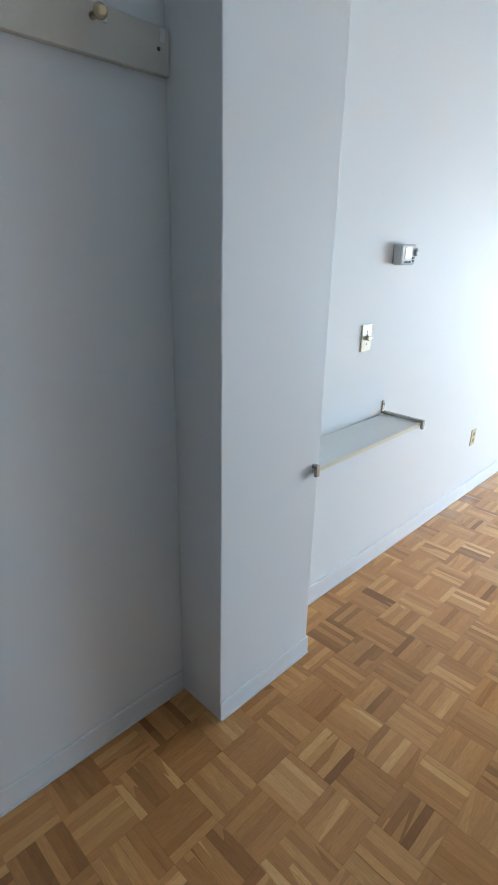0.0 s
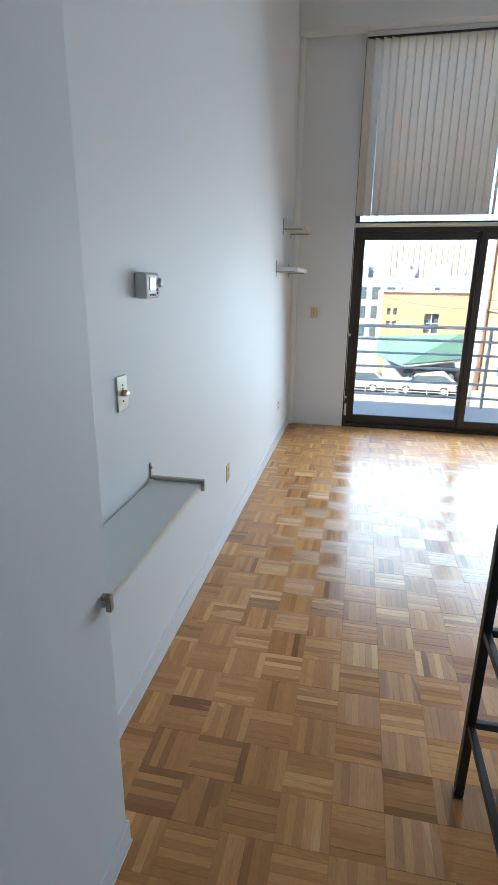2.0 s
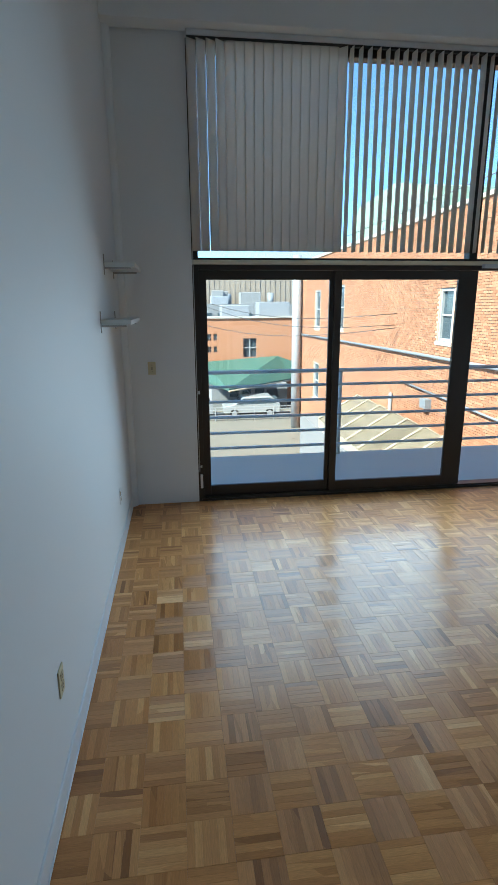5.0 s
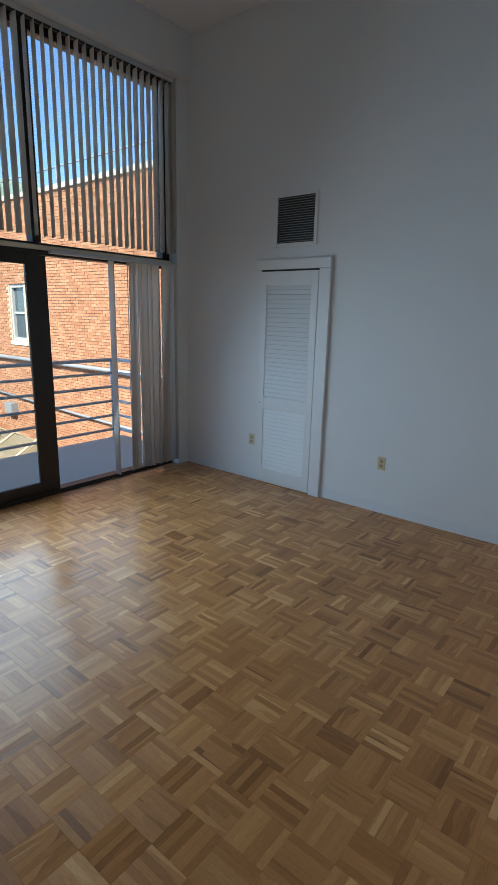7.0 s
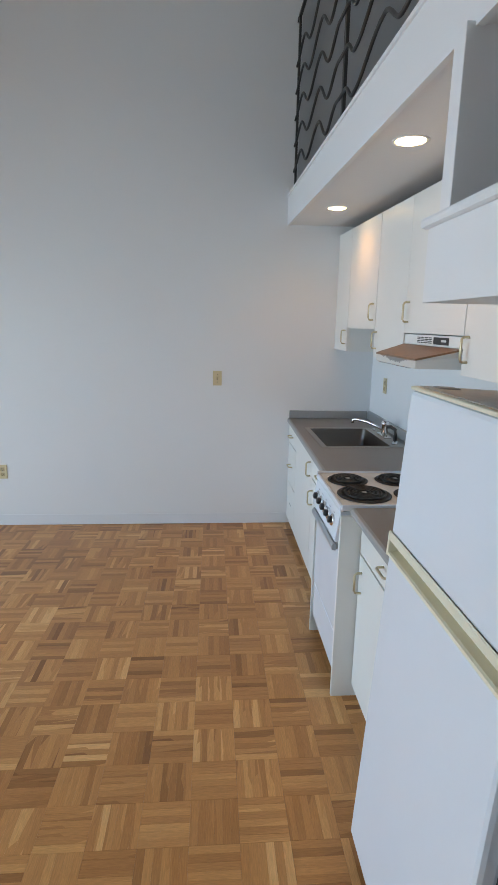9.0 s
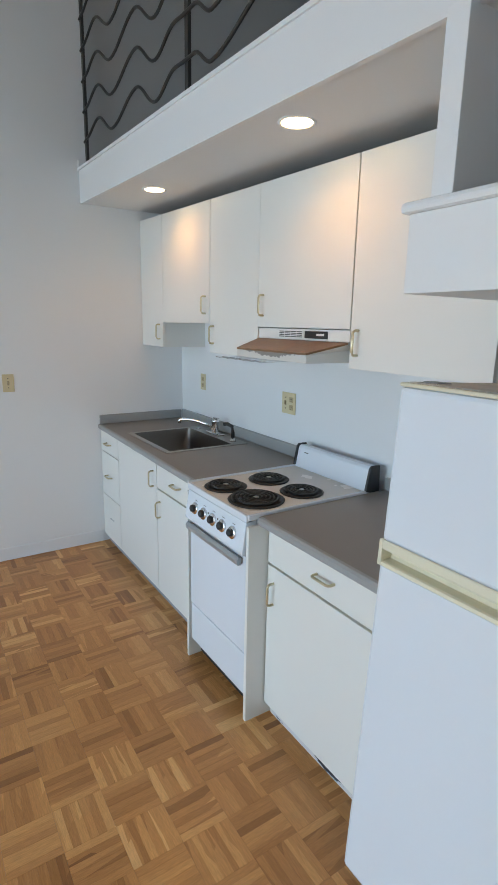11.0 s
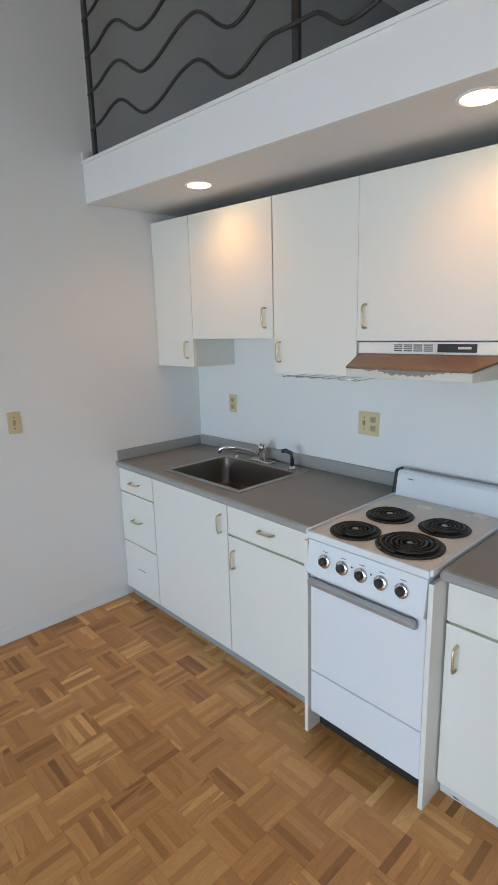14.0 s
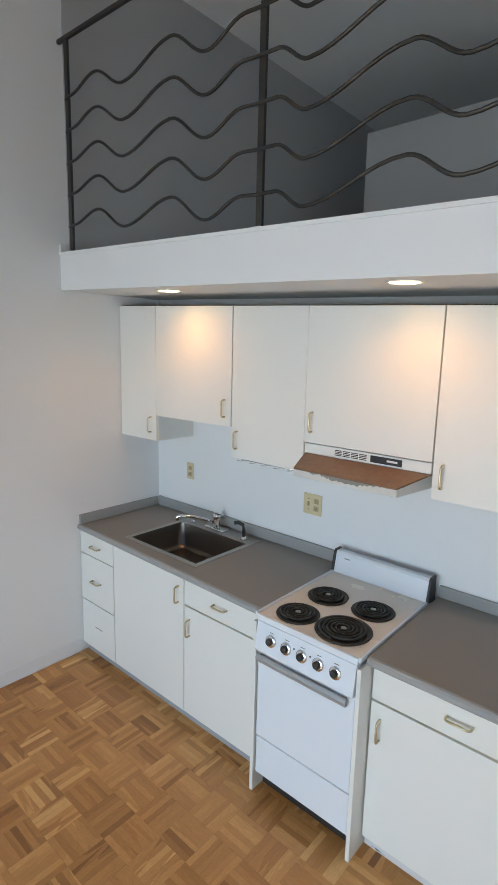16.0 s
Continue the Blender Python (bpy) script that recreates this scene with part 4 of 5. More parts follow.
def wall_units():
    xf = 3.32
    top = 2.285
    spec = ((YR + 0.004, -2.272, 1.465, "narrow tall white wall cabinet in the corner", "r", 0.002, 0.0008), (-2.270, -1.622, 1.628, "white wall cabinet over the sink", "r", 0.0008, 0.003),
            (-1.620, -1.130, 1.463, "tall white wall cabinet beside the hood", "l", 0.003, 0.0004), (-1.1295, -0.482, 1.615, "white wall cabinet over the range hood", "l", 0.0004, 0.0025),
            (-0.480, 0.140, 1.462, "wide white wall cabinet over the counter", "l", 0.0025, 0.002))
    for y0, y1, z0, lab, side, ga, gb in spec:
        c = thing("wall_cabinet", (3.16, (y0 + y1) / 2, z0), lab, "cabinet", "kitchen wall cabinets")
        bm = one(XK + 0.002, xf - 0.019, y0, y1, z0, top)
        for v in bm.verts:
            if v.co.z > 2:
                v.co.z = sag(2.318, v.co.y)
        part("body", bm, M_CAB, c)
        # dark sheet added on the cabinet top to deepen the gap's shade
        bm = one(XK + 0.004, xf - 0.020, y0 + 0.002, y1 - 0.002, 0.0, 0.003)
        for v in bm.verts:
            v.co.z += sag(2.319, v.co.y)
        part("top_shade", bm, M_GAP_SHADE, c, "dark brown sheet that darkens the gap above")
        bm = one(xf - 0.018, xf, y0 + ga, y1 - gb, z0 + 0.0018, top, bevel=0.0015)
        for v in bm.verts:
            if v.co.z > 2:
                v.co.z += sag(2.316, v.co.y) - top
        d = part("door", bm, M_CAB, c)
        yh = y0 + 0.045 if side == "l" else y1 - 0.05
        pull(d, (xf, yh, z0 + 0.055), (xf, yh, z0 + 0.150), OUT)


def range_hood():
    y0, y1, z = -1.124, -0.486, HOOD_Z
    h = thing("range_hood", (3.22, (y0 + y1) / 2, z), "brown stained range hood with flaking enamel edge", "range hood")
    part("body", one(XK + 0.004, 3.315, y0, y1, 1.565, 1.612, bevel=0.002), M_CAB, h)
    a0, a1, xl, zl = y0 + 0.052, y1 - 0.072, 3.472, z + 0.040
    def frustum(c0, c1, out):
        """The slope from the front of the body down to the lip."""
        bm = bmesh.new()
        vs = [bm.verts.new(v) for v in ((3.318, c0, 1.564), (3.318, c1, 1.564), (xl + out, a1, zl), (xl + out, a0, zl),
                                        (3.318, c0, 1.556), (3.318, c1, 1.556), (xl + out, a1, zl - 0.008), (xl + out, a0, zl - 0.008))]
        for f in ((0, 3, 2, 1), (4, 5, 6, 7), (0, 1, 5, 4), (1, 2, 6, 5), (2, 3, 7, 6), (3, 0, 4, 7)):
            bm.faces.new([vs[i] for i in f])
        bmesh.ops.recalc_face_normals(bm, faces=bm.faces)
        return bm
    part("canopy", frustum(y0 + 0.004, y1 - 0.004, 0.002), M_HOOD, h, "grease-browned enamel canopy")
    part("lip", one(xl - 0.012, xl, a0, a1, z, zl - 0.008, bevel=0.0015), M_LIP, h, "white lip with a flaked grey patch")
    for ya, yb in ((y0 + 0.004, a0), (y1 - 0.004, a1)):
        bm = bmesh.new()
        s = 0.002 if ya < yb else -0.002
        q = [(XK + 0.006, ya, z), (XK + 0.006, ya, 1.556), (3.318, ya, 1.556), (xl - 0.001, yb, zl - 0.008), (xl - 0.001, yb, z)]
        out = [bm.verts.new(v) for v in q]
        inn = [bm.verts.new((v[0], v[1] + s, v[2])) for v in q]
        bm.faces.new(out); bm.faces.new(inn[::-1])
        for k in range(5):
            bm.faces.new((out[k], inn[k], inn[(k + 1) % 5], out[(k + 1) % 5]))
        bmesh.ops.recalc_face_normals(bm, faces=bm.faces)
        part("cheek", bm, M_CAB, h)
    part("filter", boxes((XK + 0.02, xl - 0.014, a0 + 0.01, a1 - 0.01, z + 0.012, z + 0.018)), M_STEEL, h)
    g = part("grille", one(3.3155, 3.3175, -0.955, -0.775, 1.572, 1.606), M_CAB, h)
    for k in range(4):
        for i in range(4):
            part("slot", one(3.3176, 3.3182, -0.950 + i * 0.043, -0.950 + i * 0.043 + 0.037, 1.5755 + k * 0.0075, 1.5795 + k * 0.0075), M_GAP, g)
    p = part("label_plate", one(3.3155, 3.3185, -0.765, -0.615, 1.573, 1.604, bevel=0.001), M_PLASTIC, h, "black name plate")
    part("mark", one(3.3186, 3.3190, -0.685, -0.635, 1.585, 1.594), M_SHELF, p)


def dish_rack():
    t = thing("wire_rack", (3.18, -1.35, 1.44), "thin wire glass rack under the wall cabinet", "rack")
    for y in (-1.585, -1.50, -1.415, -1.33, -1.245, -1.165):
        part("wire", tube(bmesh.new(), [(3.03, y, 1.461), (3.035, y, 1.442), (3.27, y, 1.438), (3.30, y, 1.446)], 0.0022, 6), M_CHROME, t)
    for x in (3.06, 3.25):
        part("wire", tube(bmesh.new(), [(x, -1.60, 1.4425), (x, -1.15, 1.4425)], 0.0022, 6), M_CHROME, t)


def stove():
    y0, y1 = -1.036, -0.535
    s = thing("stove", (3.4, (y0 + y1) / 2, 0.0), "narrow white enamel electric coil range", "stove")
    part("body", one(3.08, 3.715, y0 + 0.004, y1 - 0.004, 0.100, 0.885, bevel=0.003), M_ENAMEL, s)
    part("toe_kick", one(3.12, 3.690, y0 + 0.012, y1 - 0.012, 0.02, 0.099), M_PLASTIC, s)
    for y in (y0 + 0.03, y1 - 0.03):
        part("foot", lathe(bmesh.new(), (3.66, y, 0.0), (0, 0, 1), [(0.016, 0), (0.016, 0.02)], 12), M_PLASTIC, s)
    # cooktop with raised rim
    part("cooktop", boxes((3.10, 3.735, y0 - 0.010, y1 + 0.010, 0.886, 0.905), bevel=0.005), M_COOKTOP, s, "white cooktop stained brownish")
    part("rim", boxes((3.10, 3.748, y0 - 0.014, y0 - 0.002, 0.890, 0.914), (3.10, 3.748, y1 + 0.002, y1 + 0.014, 0.890, 0.914), (3.738, 3.752, y0 - 0.002, y1 + 0.002, 0.880, 0.908), bevel=0.004), M_ENAMEL, s)
    for bx, by, r in ((3.625, -0.905, 0.086), (3.390, -0.900, 0.086), (3.605, -0.685, 0.110), (3.372, -0.672, 0.086)):
        b = part("burner", lathe(bmesh.new(), (bx, by, 0.9052), (0, 0, 1), [(r + 0.010, 0), (r + 0.012, 0.004), (r + 0.004, 0.007), (r - 0.006, 0.002), (0.01, 0.001)], 36), M_BLACK, s, "black drip pan")
        pts = []
        turns, n = (5 if r > 0.09 else 4), 26
        for k in range(turns * n + 1):
            a = 2 * math.pi * k / n
            rr = 0.018 + (r - 0.024) * k / (turns * n)
            pts.append((bx + rr * math.cos(a), by + rr * math.sin(a), 0.916))
        part("coil", tube(bmesh.new(), pts, 0.0048, 6), M_BLACK, b)
        part("hub", lathe(bmesh.new(), (bx, by, 0.9125), (0, 0, 1), [(0.012, 0), (0.012, 0.006), (0.010, 0.007)], 16), M_STEEL, b, "small steel hub")
    # slanted control panel
    part("control_panel", prism([(3.70, 0.740), (3.765, 0.742), (3.768, 0.752), (3.748, 0.876), (3.70, 0.884)], "y", y0 + 0.002, y1 - 0.002, bevel=0.003), M_ENAMEL, s)
    nrm = Vector((0.124, 0, 0.020)).normalized()
    for k in range(5):
        y = -0.948 + k * 0.0815
        c = Vector((3.7585, y, 0.812))
        kb = part("knob", lathe(bmesh.new(), c, nrm, [(0.027, 0), (0.027, 0.005), (0.024, 0.008), (0.017, 0.009), (0.013, 0.010)], 24), M_CHROME, s, "chrome ringed knob")
        bm = lathe(bmesh.new(), c + nrm * 0.009, nrm, [(0.0165, 0), (0.0155, 0.012), (0.010, 0.016)], 18)
        part("grip", bm, M_PLASTIC, kb)
        part("marking", one(3.7532, 3.7542, y - 0.010, y + 0.012, 0.8465, 0.849), M_DARKGREY, s)
        if k in (1, 2):
            part("pilot_light", lathe(bmesh.new(), (3.7575, y + 0.041, 0.828), nrm, [(0.004, 0), (0.003, 0.003)], 10), M_DARKGREY, s)
    part("oven_door", one(3.716, 3.742, y0 + 0.004, y1 - 0.004, 0.302, 0.732, bevel=0.005), M_ENAMEL, s)
    hd = part("oven_handle", prism([(3.752, 0.690), (3.770, 0.694), (3.772, 0.712), (3.762, 0.726), (3.752, 0.722)], "y", y0 + 0.012, y1 - 0.030, bevel=0.002), M_HANDLE, s, "worn grey metal handle bar")
    for y in (y0 + 0.03, y1 - 0.05):
        part("bracket", one(3.742, 3.752, y - 0.012, y + 0.012, 0.695, 0.720), M_STEEL, hd)
    part("drawer", one(3.716, 3.740, y0 + 0.004, y1 - 0.004, 0.104, 0.296, bevel=0.005), M_ENAMEL, s)
    part("backguard", prism([(3.055, 0.886), (3.125, 0.886), (3.120, 0.915), (3.104, 1.006), (3.094, 1.018), (3.060, 1.018)], "y", y0 - 0.003, y1 + 0.003, bevel=0.003), M_ENAMEL, s)
    for y in (y0 - 0.016, y1 + 0.0035):
        part("end_cap", prism([(3.045, 0.886), (3.130, 0.908), (3.109, 1.012), (3.098, 1.023), (3.050, 1.023)], "y", y, y + 0.0125, bevel=0.002), M_PLASTIC, s, "black end cap")
    part("mark", one(3.1065, 3.1085, -0.985, -0.955, 0.985, 0.989), M_DARKGREY, s)
    for y, lab in ((-1.0575, "left"), (-0.534, "right")):
        solo("filler_panel", one(3.10, 3.75, y, y + 0.018, 0.0, 0.866, bevel=0.0015), M_CAB, "tall white laminate side panel next to the stove", "panel")


def fridge():
    y0, y1, xb, xd = 0.176, 0.800, 3.15, 3.775
    f = thing("refrigerator", (3.45, (y0 + y1) / 2, 0.0), "white two-door refrigerator with cream trim", "refrigerator")
    part("cabinet", one(xb, xd, y0 + 0.004, y1 - 0.004, 0.03, 1.478, bevel=0.006), M_ENAMEL, f)
    part("gasket", one(xd, xd + 0.010, y0 + 0.010, y1 - 0.010, 0.06, 1.475), M_DARKGREY, f)
    part("freezer_door", one(xd + 0.010, 3.8300, y0, y1, 1.080, 1.482, bevel=0.012), M_ENAMEL, f)
    part("fridge_door", one(xd + 0.010, 3.8300, y0, y1, 0.055, 1.022, bevel=0.012), M_ENAMEL, f)
    part("top_trim", one(xb, 3.8310, y0 - 0.001, y1 + 0.001, 1.482, 1.492, bevel=0.004), M_CREAM, f, "cream plastic top edge")
    part("hinge_cover", boxes((3.73, 3.785, y0 + 0.03, y0 + 0.075, 1.492, 1.498), bevel=0.003), M_KICK, f, "grey hinge cover")
    part("top_panel", boxes((xb + 0.01, 3.812, y0 + 0.012, y1 - 0.012, 1.492, 1.4945), bevel=0.001), M_DUST_SHADE, f, "dusty grey stained top")
    part("handle_trim", prism([(a, b - 0.012) for a, b in [(3.826, 1.034), (3.832, 1.026), (3.8345, 1.029), (3.8345, 1.037), (3.829, 1.040), (3.800, 1.042), (3.796, 1.050), (3.800, 1.064), (3.829, 1.070), (3.8345, 1.074), (3.8345, 1.094), (3.832, 1.098), (3.826, 1.092), (3.788, 1.0915), (3.788, 1.0345)]], "y", y0 - 0.001, y1 + 0.001), M_CREAM, f, "cream grooved handle strip")
    for ya in (y0 - 0.0015, y1 - 0.0105):
        part("handle_cap", one(3.790, 3.836, ya, ya + 0.012, 1.015, 1.085, bevel=0.002), M_CREAM, f)
    part("base_grille", one(3.70, 3.7850, y0 + 0.01, y1 - 0.01, 0.0, 0.052), M_PLASTIC, f)
    f.location.x += 0.019
    f.location.z -= 0.014
    f.rotation_euler = (0, radians(-3.1), 0)


def fridge_box():
    x = 3.745
    solo("trim_box", boxes((3.36, x, 0.142, 0.838, 1.707, 1.888), bevel=0.002), M_TRIM, "white boxed bulkhead over the refrigerator", kind="structure")
    solo("trim_ledge", boxes((3.36, x + 0.018, 0.124, 0.838, 1.888, 1.914), bevel=0.010), M_TRIM, "rounded white ledge", kind="structure")
    solo("trim_post", boxes((3.46, x, 0.198, 0.256, 1.914, 2.29), bevel=0.002), M_TRIM, "white painted post under the loft edge", kind="structure")
    # recess walls: a darker grey than the walls of the room
    solo("wall_recess", boxes((3.10, 3.14, 0.16, 0.838, 1.50, 2.29), (3.14, 3.46, 0.16, 0.20, 1.914, 2.29)), M_RECESS_GREY, "grey wall behind the bulkhead", kind="structure")


def downlight(x, y, watts, tone, z):
    t = thing("recessed_downlight", (x, y, z - 0.004), "lit round warm recessed downlight", "ceiling light", "downlights")
    part("trim_ring", lathe(bmesh.new(), (x, y, z), (0, 0, -1), [(0.068, 0), (0.068, 0.003), (0.060, 0.005), (0.056, 0.003), (0.056, 0.0)], 32), M_TRIM, t)
    part("lens", lathe(bmesh.new(), (x, y, z), (0, 0, -1), [(0.055, 0.001), (0.05, 0.0042), (0.001, 0.0046)], 28), M_LAMP, t)
    lamp = new("downlight_lamp", bpy.data.lights.new("downlight_lamp", "SPOT"))
    lamp.data.energy, lamp.data.color, lamp.data.spot_size, lamp.data.spot_blend, lamp.data.shadow_soft_size = watts, tone, radians(158), 0.75, 0.09
    lamp.matrix_world = look((x, y, z - 0.02), (x, y, 0))


def railing():
    x, yp = 3.69, (-2.565, -1.135, 0.295, 0.88)
    t = thing("loft_railing", (x, -0.4, LOFT1), "raw dark steel loft railing with wavy rods", "railing")
    for y in yp:
        z = sag(LOFT1, y)
        part("post", one(x - 0.008, x + 0.008, y - 0.016, y + 0.016, z + 0.016, sag(3.70, y), bevel=0.002), M_IRON, t)
        part("base_plate", one(x - 0.03, x + 0.03, y - 0.03, y + 0.03, z + 0.016, z + 0.021), M_TRIM, t)
    bm = bmesh.new()
    box(bm, x - 0.010, x + 0.010, YR, 0.9, 0, 0.022, bevel=0.003)
    for v in bm.verts:
        v.co.z += sag(3.70, v.co.y)
    part("top_rail", bm, M_IRON, t)
    knots = [(-2.565, 0.004), (-2.515, 0.013), (-2.278, 0.071), (-2.033, -0.040), (-1.675, 0.055), (-1.436, -0.070), (-1.229, 0.001), (-1.140, -0.003), (-1.050, -0.003), (-0.910, -0.075), (-0.505, 0.035), (-0.320, -0.054), (0.03, 0.03), (0.295, 0.0), (0.55, 0.055), (0.88, 0.0)]
    for k in range(5):
        pts = []
        for (ya, za), (yb, zb) in zip(knots, knots[1:]):
            n = 8
            for i in range(n):
                u = i / n
                w = (1 - math.cos(math.pi * u)) / 2
                y = ya + (yb - ya) * u
                pts.append((x + 0.014, y, sag(2.724 + 0.1675 * k, y) + za + (zb - za) * w))
        pts.append((x + 0.014, knots[-1][0], sag(2.724 + 0.1675 * k, knots[-1][0])))
        part("wavy_rod", tube(bmesh.new(), pts, 0.0075, 8), M_IRON, t)


base_units()
worktops()
wall_units()
range_hood()
dish_rack()
stove()
fridge()
fridge_box()
for x, y, watts, tone in ((3.52, -1.905, 0.44, (1.0, 0.43, 0.12)), (3.567, -0.545, 0.44, (1.0, 0.43, 0.12))):
    downlight(x, y, watts, tone, sag(LOFT0, y) if x > 2 else 2.45)
railing()

# ---- outside ----
def balcony():
    solo("balcony_floor", one(8.64, 10.2, -3.1, 3.2, -0.25, -0.05, bevel=0.01), M_CONCRETE, "pale painted concrete balcony floor", kind="structure")
    rnd = random.Random(8)
    t = thing("balcony_railing", (10.1, 0.0, -0.05), "white tubular steel balcony railing", "railing")
    for y in (-2.88, -0.255, 2.37):
        part("post", tube(bmesh.new(), [(10.1, y, -0.05), (10.1, y, 1.06)], 0.024, 12), M_RAIL, t)
    for z in (1.057, 0.878, 0.690, 0.492, 0.292, 0.095):
        r = 0.024 if z > 1 else 0.018
        part("rail", tube(bmesh.new(), [(10.1 - 0.03, -2.88, z), (10.07, 3.1, z)], r, 10), M_RAIL, t)
        part("return_rail", tube(bmesh.new(), [(10.07, -2.90, z), (8.66, -2.90, z)], r, 10), M_RAIL, t)
    for k in range(9):
        x, y = rnd.uniform(8.8, 9.2), rnd.choice((0.12, 0.16, -0.75, -0.7, -0.85)) + rnd.uniform(-0.1, 0.1)
        s = rnd.uniform(0.008, 0.018)
        bm = lathe(bmesh.new(), (x, y, -0.05), (0, 0, 1), [(s, 0), (s * 0.8, 0.002), (s * 0.2, 0.003)], 7)
        bmesh.ops.scale(bm, vec=(1.8, 0.8, 1), verts=bm.verts, space=Matrix.Translation((-x, -y, 0.05)))
        solo("debris", bm, M_BLACK, "small dark dry leaf on the balcony", "debris", group="balcony debris")


def own_building():
    # unseen outer blocks and roof, added so the building shades the balcony
    solo("wall_unseen_south", one(2.0, 8.62, -14, YR - 0.16, -6, 5.2), M_PALE, "plain outer block of the building, added out of view", kind="structure")
    solo("wall_shade_north", one(-6.0, 8.62, YL + 0.16, 16, -6, 5.2), M_PALE, "plain outer block of the building, added out of view", kind="structure")
    solo("roof", one(-6.0, 8.66, YR - 0.16, YL + 0.16, ZC + 0.2, 5.2), M_ROOFING, "flat roof of the building, added out of view", kind="structure")
    solo("ground", one(-400, 900, -600, 600, -6.3, -6.0), M_ASPHALT, "worn pale asphalt yard", kind="structure")


def sash_window(parent, x0, x1, y, z0, z1):
    """A white sash window in the brick wall that faces north."""
    w = part("window", boxes((x0, x1, y - 0.10, y + 0.02, z0, z0 + 0.09), (x0, x1, y - 0.10, y + 0.02, z1 - 0.09, z1), (x0, x0 + 0.09, y - 0.10, y + 0.02, z0 + 0.09, z1 - 0.09), (x1 - 0.09, x1, y - 0.10, y + 0.02, z0 + 0.09, z1 - 0.09), (x0 + 0.09, x1 - 0.09, y - 0.09, y - 0.02, (z0 + z1) / 2 - 0.03, (z0 + z1) / 2 + 0.03)), M_FRAME, parent)
    part("pane", one(x0 + 0.08, x1 - 0.08, y - 0.08, y - 0.06, z0 + 0.08, z1 - 0.08), M_PANE, w)
    part("sill", one(x0 - 0.08, x1 + 0.08, y - 0.05, y + 0.08, z0 - 0.12, z0), M_COPING, w)


def pierced(axis, a0, a1, z0, z1, holes, at, depth):
    """One wall with openings through it, along axis from a0 to a1; its face lies at "at" and it is depth thick."""
    av = sorted({a0, a1, *[h[0] for h in holes], *[h[1] for h in holes]})
    zv = sorted({z0, z1, *[h[2] for h in holes], *[h[3] for h in holes]})
    bm = bmesh.new()
    def vert(a, z, d):
        return bm.verts.new((a, at + d, z) if axis == "x" else (at + d, a, z))
    grids = [{(a, z): vert(a, z, d) for a in av for z in zv} for d in (0, depth)]
    solid = {(i, k) for i in range(len(av) - 1) for k in range(len(zv) - 1)
             if not any(h[0] < (av[i] + av[i + 1]) / 2 < h[1] and h[2] < (zv[k] + zv[k + 1]) / 2 < h[3] for h in holes)}
    for i, k in solid:
        loop = [(av[i], zv[k]), (av[i + 1], zv[k]), (av[i + 1], zv[k + 1]), (av[i], zv[k + 1])]
        bm.faces.new([grids[0][p] for p in loop])
        bm.faces.new([grids[1][p] for p in loop][::-1])
        for n, (di, dk) in enumerate(((0, -1), (1, 0), (0, 1), (-1, 0))):
            if (i + di, k + dk) not in solid:
                p, q = loop[n], loop[(n + 1) % 4]
                bm.faces.new((grids[0][q], grids[0][p], grids[1][p], grids[1][q]))
    for v in [v for v in bm.verts if not v.link_faces]:
        bm.verts.remove(v)
    bmesh.ops.recalc_face_normals(bm, faces=bm.faces)
    return bm


YB, BX0, BX1, BTOP = -6.15, 9.5, 39.3, 4.52
BRICK_WINDOWS = [(18.38, 19.2, 0.80, 2.36), (28.75, 29.8, 0.78, 2.88), (33.1, 34.15, 0.70, 2.78), (28.75, 29.8, -3.4, -1.3), (33.1, 34.15, -3.4, -1.3), (23.0, 23.9, -5.6, -3.7)]


